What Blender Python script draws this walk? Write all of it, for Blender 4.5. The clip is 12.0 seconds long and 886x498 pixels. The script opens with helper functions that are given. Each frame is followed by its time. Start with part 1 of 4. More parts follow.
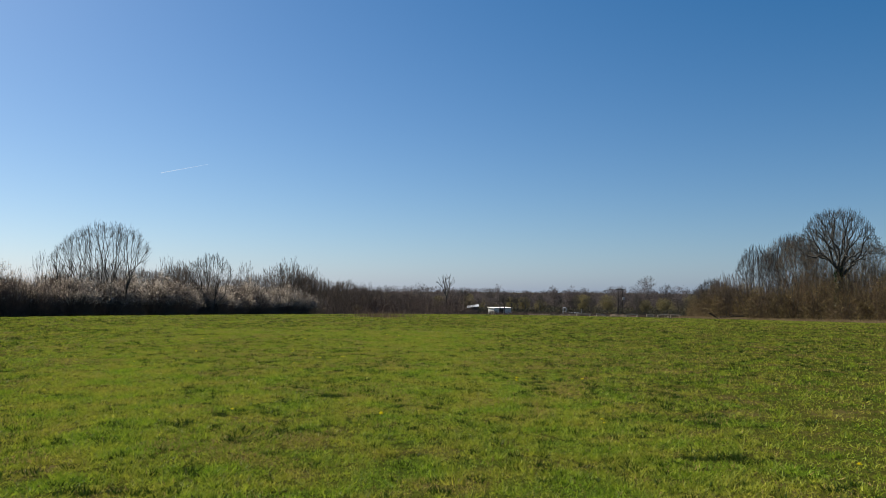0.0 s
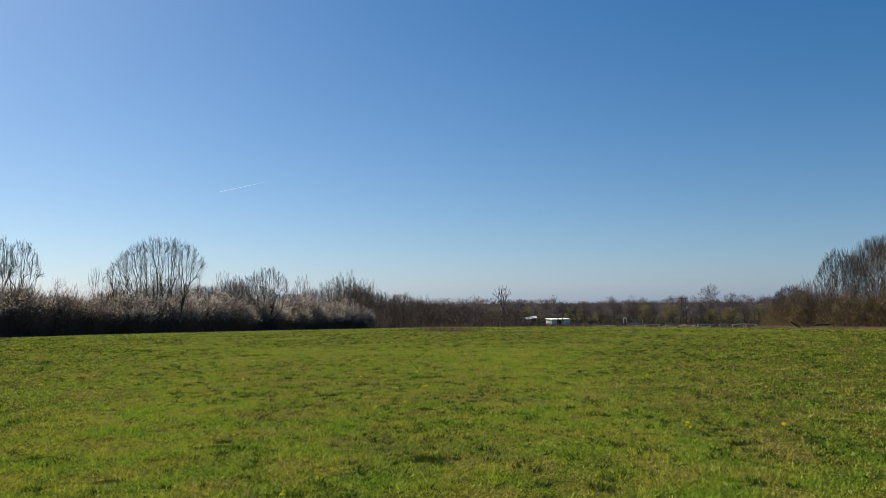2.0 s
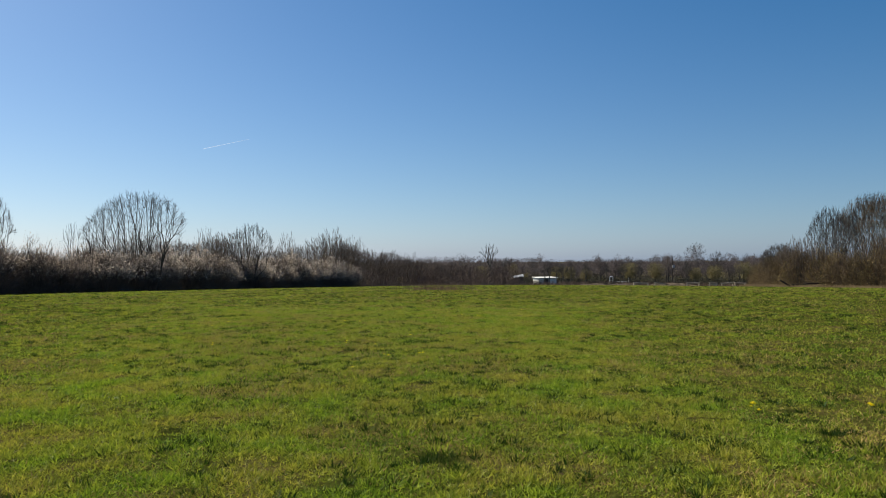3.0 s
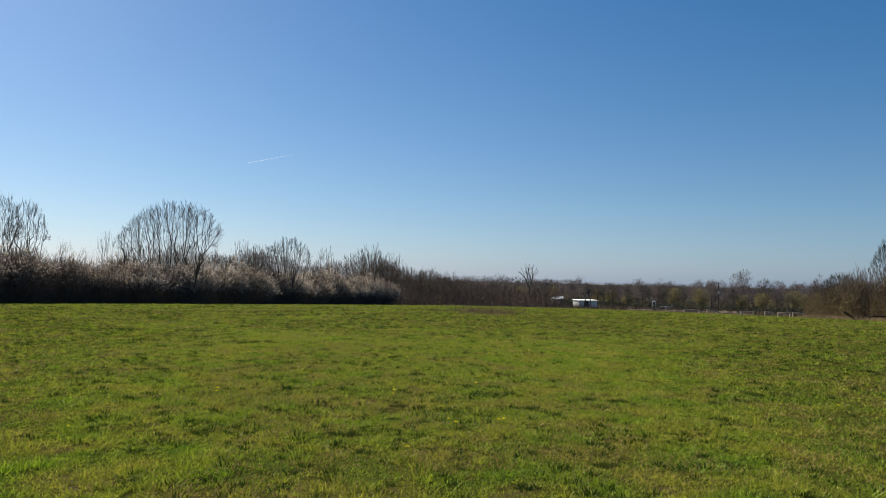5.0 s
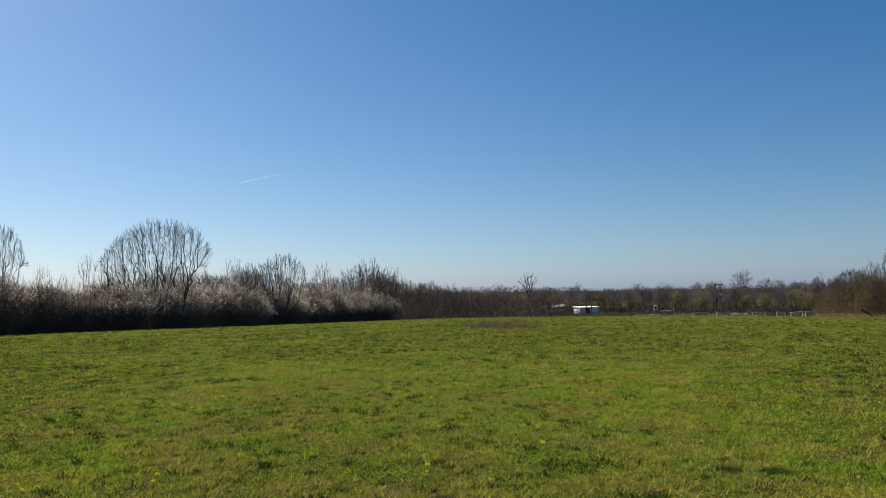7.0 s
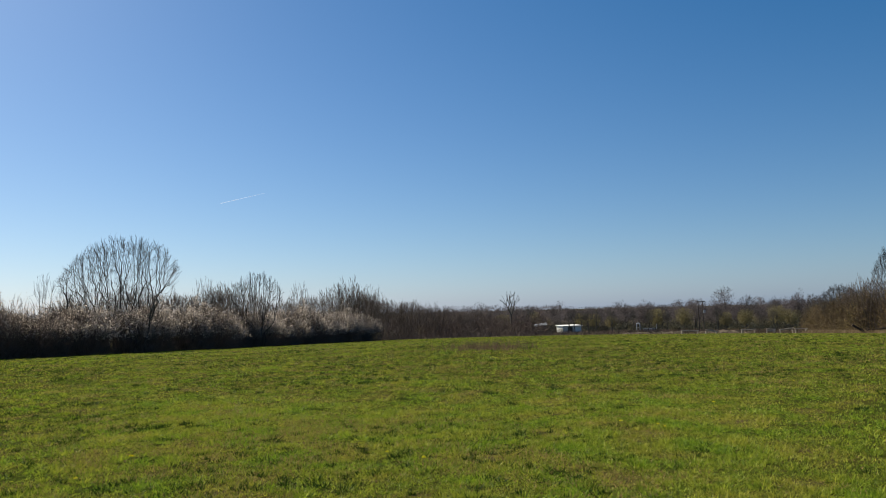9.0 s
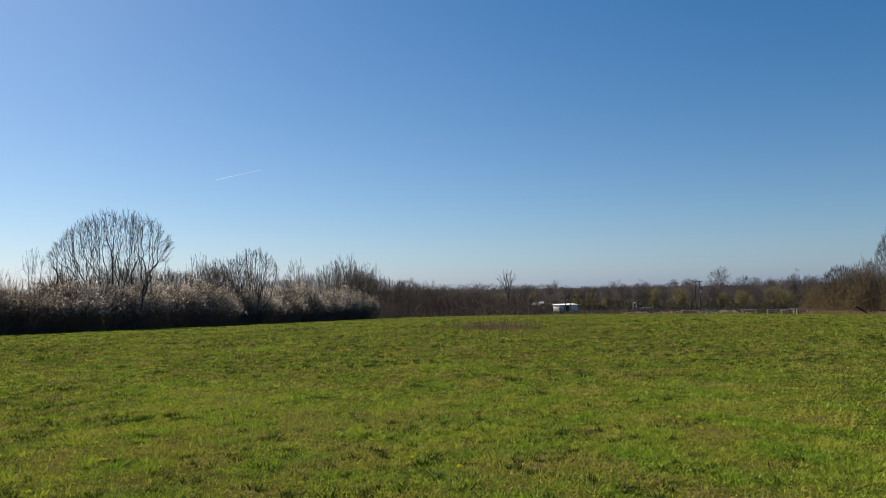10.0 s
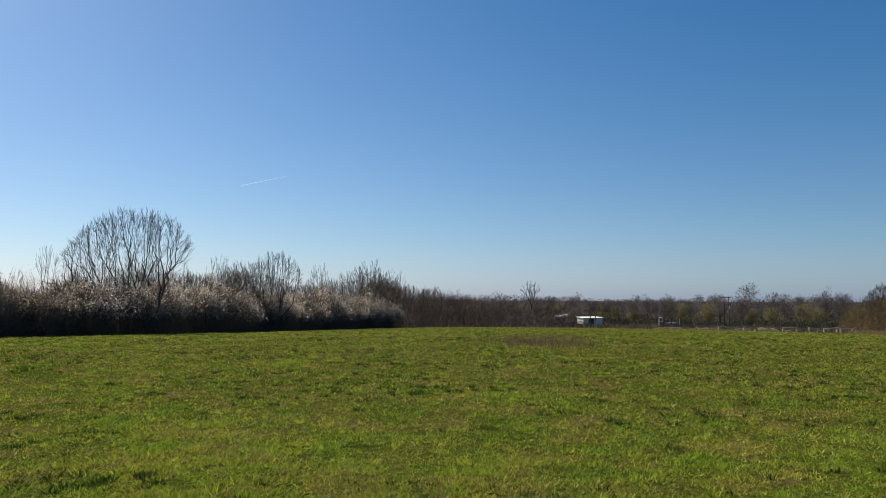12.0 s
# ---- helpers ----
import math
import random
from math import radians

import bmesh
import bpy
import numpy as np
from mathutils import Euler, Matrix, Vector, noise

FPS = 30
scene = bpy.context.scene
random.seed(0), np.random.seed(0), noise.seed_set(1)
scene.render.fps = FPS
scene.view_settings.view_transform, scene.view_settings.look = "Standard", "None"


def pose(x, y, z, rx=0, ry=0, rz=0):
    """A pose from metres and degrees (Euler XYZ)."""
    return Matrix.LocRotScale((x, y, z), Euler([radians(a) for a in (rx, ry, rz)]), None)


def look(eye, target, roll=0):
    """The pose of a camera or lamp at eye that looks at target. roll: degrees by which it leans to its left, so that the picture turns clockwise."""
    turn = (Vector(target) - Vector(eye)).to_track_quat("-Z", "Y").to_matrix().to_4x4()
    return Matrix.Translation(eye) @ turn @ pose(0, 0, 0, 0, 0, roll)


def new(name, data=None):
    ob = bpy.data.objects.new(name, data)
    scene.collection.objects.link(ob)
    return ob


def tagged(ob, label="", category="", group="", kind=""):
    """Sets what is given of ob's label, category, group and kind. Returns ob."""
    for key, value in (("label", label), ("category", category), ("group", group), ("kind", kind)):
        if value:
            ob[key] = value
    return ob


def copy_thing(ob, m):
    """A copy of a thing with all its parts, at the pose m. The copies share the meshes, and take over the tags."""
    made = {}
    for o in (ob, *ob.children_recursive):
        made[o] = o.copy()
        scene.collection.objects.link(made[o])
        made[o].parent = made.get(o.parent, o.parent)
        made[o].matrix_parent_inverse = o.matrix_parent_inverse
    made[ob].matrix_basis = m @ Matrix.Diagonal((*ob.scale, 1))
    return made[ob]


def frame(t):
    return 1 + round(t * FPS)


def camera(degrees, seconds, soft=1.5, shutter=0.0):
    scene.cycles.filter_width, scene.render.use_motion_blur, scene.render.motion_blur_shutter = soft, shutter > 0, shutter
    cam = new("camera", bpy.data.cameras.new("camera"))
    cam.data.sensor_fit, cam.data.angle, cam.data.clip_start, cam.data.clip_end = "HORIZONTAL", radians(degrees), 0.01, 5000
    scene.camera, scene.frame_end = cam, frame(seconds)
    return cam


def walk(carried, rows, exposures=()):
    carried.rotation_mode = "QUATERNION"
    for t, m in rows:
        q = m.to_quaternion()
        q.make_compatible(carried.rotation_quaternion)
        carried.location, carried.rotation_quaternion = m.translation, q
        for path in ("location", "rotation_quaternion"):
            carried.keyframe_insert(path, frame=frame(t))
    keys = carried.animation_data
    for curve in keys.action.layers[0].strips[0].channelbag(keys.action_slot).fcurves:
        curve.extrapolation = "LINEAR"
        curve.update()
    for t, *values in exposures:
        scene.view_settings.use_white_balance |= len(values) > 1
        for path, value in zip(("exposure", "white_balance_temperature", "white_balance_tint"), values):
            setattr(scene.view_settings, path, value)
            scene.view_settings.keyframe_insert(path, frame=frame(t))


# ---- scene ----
cam = camera(63.1, 12.0, 0.72)
PATH = [
    (0, (0.174, 0.161, 1.543), (0.147, 2.158, 1.638), 0.4),
    (0.5, (-0.131, 1.048, 1.523), (-0.182, 3.044, 1.641), 2.1),
    (1, (-0.352, 1.967, 1.505), (-0.436, 3.961, 1.643), 1.2),
    (1.5, (-0.626, 2.853, 1.49), (-0.736, 4.847, 1.59), 0.1),
    (2, (-0.814, 3.66, 1.47), (-0.988, 5.648, 1.599), -0.5),
    (2.5, (-1.024, 4.548, 1.426), (-1.204, 6.54, 1.412), -0.3),
    (3, (-1.167, 5.42, 1.389), (-1.305, 7.415, 1.403), -0.4),
    (3.5, (-1.438, 6.308, 1.426), (-1.614, 8.291, 1.616), -0.4),
    (3.7, (-1.523, 6.636, 1.429), (-1.714, 8.621, 1.576), -0.3),
    (5.3, (-2.106, 8.939, 1.447), (-2.349, 10.923, 1.509), 1.4),
    (5.5, (-2.208, 9.236, 1.43), (-2.424, 11.223, 1.492), 1.2),
    (6, (-2.441, 10.024, 1.422), (-2.64, 12.013, 1.493), 1.0),
    (6.5, (-2.688, 10.87, 1.462), (-2.935, 12.853, 1.545), -0.6),
    (8.3, (-3.095, 13.624, 1.369), (-3.287, 15.61, 1.5), -2.0),
    (8.5, (-3.177, 13.92, 1.372), (-3.371, 15.906, 1.502), -1.6),
    (9, (-3.333, 14.609, 1.366), (-3.511, 16.595, 1.517), -1.5),
    (9.5, (-3.549, 15.23, 1.358), (-3.727, 17.217, 1.494), -1.3),
    (10, (-3.822, 15.952, 1.342), (-3.991, 17.943, 1.433), -1.1),
    (10.5, (-4.04, 16.638, 1.346), (-4.215, 18.625, 1.483), -0.0),
    (11, (-4.3, 17.36, 1.323), (-4.476, 19.35, 1.409), 1.1),
    (11.5, (-4.56, 18.124, 1.297), (-4.792, 20.108, 1.406), 1.1),
    (12, (-4.807, 18.845, 1.294), (-5.036, 20.829, 1.412), 0.2),
]

TILTED = pose(0, 0, 0, 0.54, 0, 0)
walk(cam, [(t, TILTED @ look(eye, target, roll)) for t, eye, target, roll in PATH])

# ---- world and sun: clear spring noon, sun high over the hedge ----
SUN_ELEVATION, SUN_AZIMUTH = 40.0, -53.0     # degrees; azimuth from +y towards +x
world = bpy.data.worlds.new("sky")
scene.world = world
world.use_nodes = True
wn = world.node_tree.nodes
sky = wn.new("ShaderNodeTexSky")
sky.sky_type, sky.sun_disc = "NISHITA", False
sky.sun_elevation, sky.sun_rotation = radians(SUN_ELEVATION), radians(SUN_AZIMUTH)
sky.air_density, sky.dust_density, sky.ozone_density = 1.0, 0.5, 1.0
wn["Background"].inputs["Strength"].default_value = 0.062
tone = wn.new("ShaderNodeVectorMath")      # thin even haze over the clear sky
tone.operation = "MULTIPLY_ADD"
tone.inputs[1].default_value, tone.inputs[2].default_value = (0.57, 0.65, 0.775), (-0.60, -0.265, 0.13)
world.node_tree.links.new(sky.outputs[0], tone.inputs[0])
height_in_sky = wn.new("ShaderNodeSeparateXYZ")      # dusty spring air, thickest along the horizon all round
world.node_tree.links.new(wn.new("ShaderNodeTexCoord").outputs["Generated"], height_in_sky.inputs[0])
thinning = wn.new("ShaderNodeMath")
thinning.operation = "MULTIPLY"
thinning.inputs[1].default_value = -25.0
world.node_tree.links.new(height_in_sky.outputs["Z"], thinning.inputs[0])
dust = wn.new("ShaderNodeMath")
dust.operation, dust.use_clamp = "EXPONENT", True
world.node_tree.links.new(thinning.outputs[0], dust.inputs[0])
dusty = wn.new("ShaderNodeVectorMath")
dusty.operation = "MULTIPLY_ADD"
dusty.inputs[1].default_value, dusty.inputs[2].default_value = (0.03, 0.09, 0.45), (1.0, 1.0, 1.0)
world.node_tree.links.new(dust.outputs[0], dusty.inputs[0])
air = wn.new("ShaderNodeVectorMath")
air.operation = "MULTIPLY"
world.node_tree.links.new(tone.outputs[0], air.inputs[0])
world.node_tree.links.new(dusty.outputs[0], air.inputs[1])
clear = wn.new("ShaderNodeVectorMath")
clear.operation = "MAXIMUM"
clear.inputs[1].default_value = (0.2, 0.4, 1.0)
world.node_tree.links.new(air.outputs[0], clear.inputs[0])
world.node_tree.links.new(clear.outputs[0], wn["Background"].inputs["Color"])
sun_data = bpy.data.lights.new("sun", "SUN")
sun_data.energy, sun_data.angle, sun_data.color = 5.0, radians(0.5), (1.0, 0.93, 0.80)
sun = new("sun", sun_data)
_e, _a = radians(SUN_ELEVATION), radians(SUN_AZIMUTH)
sun.matrix_world = look((0, 0, 30), Vector((0, 0, 30)) - Vector((math.sin(_a) * math.cos(_e), math.cos(_a) * math.cos(_e), math.sin(_e))))
scene.view_settings.exposure = 0.88


# ---- materials ----
def surface(name, colours, big=1.0, small=20.0, rough=0.8, bump=0.3, jitter=0.25, per="", through_light=0.0, see_through=0.0, spec=0.3):
    """A node material: two colours mixed by a large noise, a third by a fine one, brightness varied by piece."""
    m = bpy.data.materials.new(name)
    m.use_nodes = True
    nt = m.node_tree
    n, link = nt.nodes, nt.links.new
    bsdf = n["Principled BSDF"]
    bsdf.inputs["Roughness"].default_value = rough
    bsdf.inputs["Specular IOR Level"].default_value = spec
    geo = n.new("ShaderNodeNewGeometry")

    def noise_node(scale, detail):
        k = n.new("ShaderNodeTexNoise")
        k.inputs["Scale"].default_value, k.inputs["Detail"].default_value = scale, detail
        link(geo.outputs["Position"], k.inputs["Vector"])
        r = n.new("ShaderNodeMapRange")
        r.inputs["From Min"].default_value, r.inputs["From Max"].default_value = 0.36, 0.64
        link(k.outputs["Fac"], r.inputs["Value"])
        return k, r.outputs["Result"]

    def mix(fac, a, b):
        k = n.new("ShaderNodeMix")
        k.data_type = "RGBA"
        link(fac, k.inputs[0])
        for slot, v in ((6, a), (7, b)):
            if isinstance(v, tuple):
                k.inputs[slot].default_value = (*v, 1)
            else:
                link(v, k.inputs[slot])
        return k.outputs[2]

    nb, fb = noise_node(big, 3)
    ns, fs = noise_node(small, 4)
    c = mix(fb, colours[0], colours[1])
    half = n.new("ShaderNodeMath")
    half.operation = "MULTIPLY"
    half.inputs[1].default_value = 0.6
    link(fs, half.inputs[0])
    c = mix(half.outputs[0], c, colours[2])
    if per:
        rnd = geo.outputs["Random Per Island"] if per == "island" else n.new("ShaderNodeObjectInfo").outputs["Random"]
        r = n.new("ShaderNodeMapRange")
        r.inputs["To Min"].default_value, r.inputs["To Max"].default_value = 1 - jitter, 1 + jitter
        link(rnd, r.inputs["Value"])
        hsv = n.new("ShaderNodeHueSaturation")
        link(r.outputs["Result"], hsv.inputs["Value"])
        h = n.new("ShaderNodeMapRange")
        h.inputs["To Min"].default_value, h.inputs["To Max"].default_value = 0.5 + jitter * 0.05, 0.5 - jitter * 0.05
        link(rnd, h.inputs["Value"])
        link(h.outputs["Result"], hsv.inputs["Hue"])
        link(c, hsv.inputs["Color"])
        c = hsv.outputs["Color"]
    link(c, bsdf.inputs["Base Color"])
    if bump:
        b = n.new("ShaderNodeBump")
        b.inputs["Strength"].default_value, b.inputs["Distance"].default_value = bump, 0.4 / small
        link(ns.outputs["Fac"], b.inputs["Height"])
        link(b.outputs["Normal"], bsdf.inputs["Normal"])
    out = bsdf.outputs[0]
    for amount, kind in ((through_light, "ShaderNodeBsdfTranslucent"), (see_through, "ShaderNodeBsdfTransparent")):
        if amount:
            t = n.new(kind)
            if kind.endswith("Translucent"):
                link(c, t.inputs["Color"])
            s = n.new("ShaderNodeMixShader")
            s.inputs[0].default_value = amount
            link(out, s.inputs[1])
            link(t.outputs[0], s.inputs[2])
            out = s.outputs[0]
    link(out, n["Material Output"].inputs["Surface"])
    return m


def ground_surface():
    """Field turf, darkened for the shade between blades, that turns to rough brown ground past the field's edge."""
    # shade in the gaps is put into the colour: near-black third tone, dark base
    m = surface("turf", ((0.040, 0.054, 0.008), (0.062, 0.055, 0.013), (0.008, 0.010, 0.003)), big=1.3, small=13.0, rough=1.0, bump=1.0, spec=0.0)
    nt = m.node_tree
    n, link = nt.nodes, nt.links.new
    bsdf = n["Principled BSDF"]
    field = bsdf.inputs["Base Color"].links[0].from_socket
    geo = n.new("ShaderNodeNewGeometry")
    sep = n.new("ShaderNodeSeparateXYZ")
    link(geo.outputs["Position"], sep.inputs[0])
    k = n.new("ShaderNodeTexNoise")
    k.inputs["Scale"].default_value, k.inputs["Detail"].default_value = 0.25, 4
    link(geo.outputs["Position"], k.inputs["Vector"])
    add = n.new("ShaderNodeMath")
    add.operation = "MULTIPLY_ADD"
    add.inputs[1].default_value = 9.0
    link(k.outputs["Fac"], add.inputs[0])
    link(sep.outputs["Y"], add.inputs[2])
    r = n.new("ShaderNodeMapRange")
    r.inputs["From Min"].default_value, r.inputs["From Max"].default_value = 119.0, 122.0
    link(add.outputs[0], r.inputs["Value"])
    far = n.new("ShaderNodeMix")
    far.data_type = "RGBA"
    link(k.outputs["Fac"], far.inputs[0])
    # brown ground, darkened to carry the shade at the foot of the trees
    far.inputs[6].default_value, far.inputs[7].default_value = (0.028, 0.026, 0.014, 1), (0.050, 0.042, 0.022, 1)
    mixed = n.new("ShaderNodeMix")
    mixed.data_type = "RGBA"
    link(r.outputs["Result"], mixed.inputs[0])
    link(field, mixed.inputs[6])
    link(far.outputs[2], mixed.inputs[7])
    # bare earthy spots and straw in the turf
    spot = n.new("ShaderNodeTexNoise")
    spot.inputs["Scale"].default_value, spot.inputs["Detail"].default_value = 1.3, 5
    link(geo.outputs["Position"], spot.inputs["Vector"])
    rs = n.new("ShaderNodeMapRange")
    rs.inputs["From Min"].default_value, rs.inputs["From Max"].default_value, rs.inputs["To Max"].default_value = 0.56, 0.72, 0.6
    link(spot.outputs["Fac"], rs.inputs["Value"])
    earthy = n.new("ShaderNodeMix")
    earthy.data_type = "RGBA"
    link(rs.outputs["Result"], earthy.inputs[0])
    link(mixed.outputs[2], earthy.inputs[6])
    earthy.inputs[7].default_value = (0.085, 0.066, 0.03, 1)
    link(earthy.outputs[2], bsdf.inputs["Base Color"])
    return m


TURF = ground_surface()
# dark third tone at fine scale paints in the shaded gaps between leaves
BLADE = surface("grass_blade", ((0.242, 0.350, 0.024), (0.370, 0.362, 0.043), (0.046, 0.084, 0.008)), big=1.3, small=15.0, rough=0.55, bump=0, jitter=0.40, per="island", through_light=0.36, spec=0.12)
WITHERED = surface("withered_blade", ((0.33, 0.255, 0.080), (0.38, 0.28, 0.10), (0.22, 0.165, 0.05)), big=0.5, small=3, rough=0.85, bump=0, jitter=0.4, per="island", through_light=0.2, spec=0.1)
# darker foliage, deepened further so clumps also read as shadow among the tufts
TUSSOCK = surface("tussock_blade", ((0.026, 0.056, 0.007), (0.036, 0.068, 0.008), (0.014, 0.030, 0.004)), big=2.0, small=9, rough=0.6, bump=0, jitter=0.35, per="island", through_light=0.3, spec=0.08)
STRAW = surface("straw", ((0.28, 0.21, 0.11), (0.22, 0.155, 0.08), (0.16, 0.11, 0.06)), big=0.5, small=6, rough=0.85, bump=0, jitter=0.35, per="island", through_light=0.2)
SOIL = surface("worn_soil", ((0.20, 0.115, 0.065), (0.16, 0.10, 0.055), (0.26, 0.18, 0.11)), big=3, small=25, rough=0.95, bump=0, jitter=0.4, per="island", spec=0.05)
DOCK = surface("dock_stem", ((0.20, 0.140, 0.085), (0.17, 0.12, 0.07), (0.10, 0.07, 0.042)), big=0.9, small=8, rough=0.9, bump=0, jitter=0.45, per="island", through_light=0.2, spec=0.05)
DEAD_STEM = surface("dead_stem", ((0.20, 0.15, 0.07), (0.17, 0.14, 0.06), (0.11, 0.085, 0.04)), big=0.7, small=8, rough=0.85, bump=0, jitter=0.4, per="island")
PETAL = surface("dandelion_petal", ((0.78, 0.68, 0.02), (0.82, 0.72, 0.03), (0.72, 0.58, 0.015)), big=30, small=200, rough=0.6, bump=0, jitter=0.1, per="island", through_light=0.2)
STALK = surface("stalk", ((0.12, 0.17, 0.03), (0.15, 0.16, 0.04), (0.10, 0.12, 0.03)), big=30, small=150, rough=0.6, bump=0)
BARK = surface("bark", ((0.058, 0.052, 0.044), (0.042, 0.038, 0.032), (0.085, 0.078, 0.062)), big=1.2, small=18, rough=0.9, bump=0.6)
TWIG = surface("twig", ((0.060, 0.050, 0.042), (0.048, 0.042, 0.036), (0.08, 0.066, 0.052)), big=0.4, small=5, rough=0.85, bump=0, jitter=0.3, per="island")
THICKET = surface("thicket_twig", ((0.125, 0.102, 0.085), (0.155, 0.122, 0.096), (0.088, 0.072, 0.060)), big=0.5, small=6, rough=0.9, bump=0, jitter=0.35, per="island", through_light=0.3)
BLOSSOM = surface("blackthorn_blossom", ((0.54, 0.48, 0.40), (0.40, 0.34, 0.27), (0.26, 0.21, 0.17)), big=0.16, small=3.0, rough=0.8, bump=0, jitter=0.3, per="island", through_light=0.5)
BUD_TWIG = surface("budding_twig", ((0.145, 0.095, 0.05), (0.12, 0.085, 0.04), (0.095, 0.07, 0.045)), big=0.3, small=4, rough=0.85, bump=0, jitter=0.35, per="island")
BUD = surface("willow_bud", ((0.25, 0.19, 0.065), (0.19, 0.15, 0.055), (0.15, 0.105, 0.045)), big=0.25, small=3, rough=0.8, bump=0, jitter=0.35, per="island", through_light=0.25)
IVY = surface("ivy_leaf", ((0.04, 0.06, 0.018), (0.055, 0.07, 0.02), (0.03, 0.045, 0.016)), big=1, small=6, rough=0.45, bump=0, jitter=0.4, per="island", through_light=0.15)
# distant twigs greyed and cooled a little: haze put into the base colour
FAR_TWIG = surface("distant_twig", ((0.092, 0.078, 0.076), (0.070, 0.060, 0.059), (0.115, 0.096, 0.090)), big=0.03, small=0.3, rough=0.9, bump=0, jitter=0.1, per="island", through_light=0.4)
FAR_TREE = surface("distant_tree_twig", ((0.085, 0.072, 0.068), (0.068, 0.057, 0.055), (0.105, 0.088, 0.082)), big=0.03, small=0.3, rough=0.9, bump=0, jitter=0.42, per="object", through_light=0.4)
FAR_WILLOW = surface("distant_willow_twig", ((0.22, 0.185, 0.07), (0.18, 0.15, 0.06), (0.14, 0.12, 0.055)), big=0.03, small=0.3, rough=0.9, bump=0, jitter=0.3, per="island", through_light=0.2)
FAR_RUSSET = surface("distant_russet_twig", ((0.12, 0.075, 0.055), (0.09, 0.065, 0.05), (0.15, 0.105, 0.075)), big=0.05, small=0.4, rough=0.9, bump=0, jitter=0.3, per="island")
FAR_DARK = surface("distant_evergreen", ((0.022, 0.028, 0.02), (0.03, 0.032, 0.022), (0.04, 0.04, 0.028)), big=0.05, small=0.4, rough=0.9, bump=0, jitter=0.35, per="island")
WHITE_PAINT = surface("white_cladding", ((0.80, 0.77, 0.70), (0.74, 0.71, 0.64), (0.64, 0.61, 0.53)), big=0.6, small=6, rough=0.5, bump=0.1)
GREY_ROOF = surface("grey_roof_sheet", ((0.42, 0.44, 0.46), (0.36, 0.38, 0.40), (0.30, 0.31, 0.32)), big=0.8, small=8, rough=0.5, bump=0.2)
DARK_INSIDE = surface("shed_brown_door", ((0.10, 0.08, 0.065), (0.08, 0.065, 0.05), (0.06, 0.05, 0.04)), big=1, small=8, rough=0.8, bump=0.2)
BLUE_PAINT = surface("blue_paint", ((0.22, 0.25, 0.29), (0.26, 0.29, 0.33), (0.32, 0.34, 0.37)), big=1.2, small=10, rough=0.5, bump=0.1)
PALE_BLUE = surface("pale_blue_panel", ((0.30, 0.28, 0.255), (0.24, 0.225, 0.20), (0.34, 0.32, 0.285)), big=0.8, small=10, rough=0.5, bump=0.1)
WEATHERED = surface("weathered_timber", ((0.50, 0.42, 0.33), (0.42, 0.35, 0.27), (0.28, 0.23, 0.17)), big=1.5, small=22, rough=0.85, bump=0.5)
DARK_TIMBER = surface("dark_timber", ((0.055, 0.043, 0.033), (0.07, 0.055, 0.042), (0.04, 0.032, 0.026)), big=1.5, small=22, rough=0.9, bump=0.5)
STEEL = surface("grey_steel", ((0.30, 0.31, 0.32), (0.26, 0.27, 0.28), (0.20, 0.20, 0.20)), big=2, small=20, rough=0.5, bump=0.1)
EARTH = surface("bank_earth", ((0.10, 0.072, 0.045), (0.135, 0.10, 0.06), (0.06, 0.045, 0.028)), big=0.6, small=5, rough=0.95, bump=0.6)
VAPOUR = surface("vapour", ((0.9, 0.9, 0.9), (0.85, 0.85, 0.85), (0.8, 0.8, 0.8)), big=0.01, small=0.05, rough=1.0, bump=0, through_light=0.6, see_through=0.88)


# ---- mesh helpers ----
def smooth_step(v, w):
    return w * np.logaddexp(0, np.asarray(v, float) / w)


def ground_z(x, y):
    """Level near the path, then falling away to the valley; sinks to both sides."""
    x, y = np.asarray(x, float), np.asarray(y, float)
    drop = 0.0325 * (smooth_step(y - 44, 5) - smooth_step(y - 335, 12))
    side = 1.44 * (1 - np.exp(-x * x / 3600.0)) * (1 / (1 + np.exp(-(y - 8) / 6)))
    wave = 0.02 * np.sin(x * 0.9 + 1.7 * np.sin(y * 0.23)) * np.sin(y * 0.7 + 1.1 * np.sin(x * 0.31))
    return -drop - side + wave


def gz(x, y):
    return float(ground_z(x, y))


def mesh_from(name, verts, faces, material):
    me = bpy.data.meshes.new(name)
    me.from_pydata([tuple(v) for v in verts], [], faces)
    me.materials.append(material)
    me.update()
    return me


def triangles(name, corners, material):
    """A mesh of loose triangles from an array (n, 3, 3)."""
    n = len(corners)
    me = bpy.data.meshes.new(name)
    me.vertices.add(n * 3)
    me.vertices.foreach_set("co", np.ascontiguousarray(corners, dtype=np.float32).ravel())
    me.loops.add(n * 3)
    me.loops.foreach_set("vertex_index", np.arange(n * 3, dtype=np.int32))
    me.polygons.add(n)
    me.polygons.foreach_set("loop_start", np.arange(0, n * 3, 3, dtype=np.int32))
    me.materials.append(material)
    me.update(calc_edges=True)
    return me


def part(name, data, parent, label=""):
    ob = new(name, data)
    ob.parent = parent
    return tagged(ob, label)


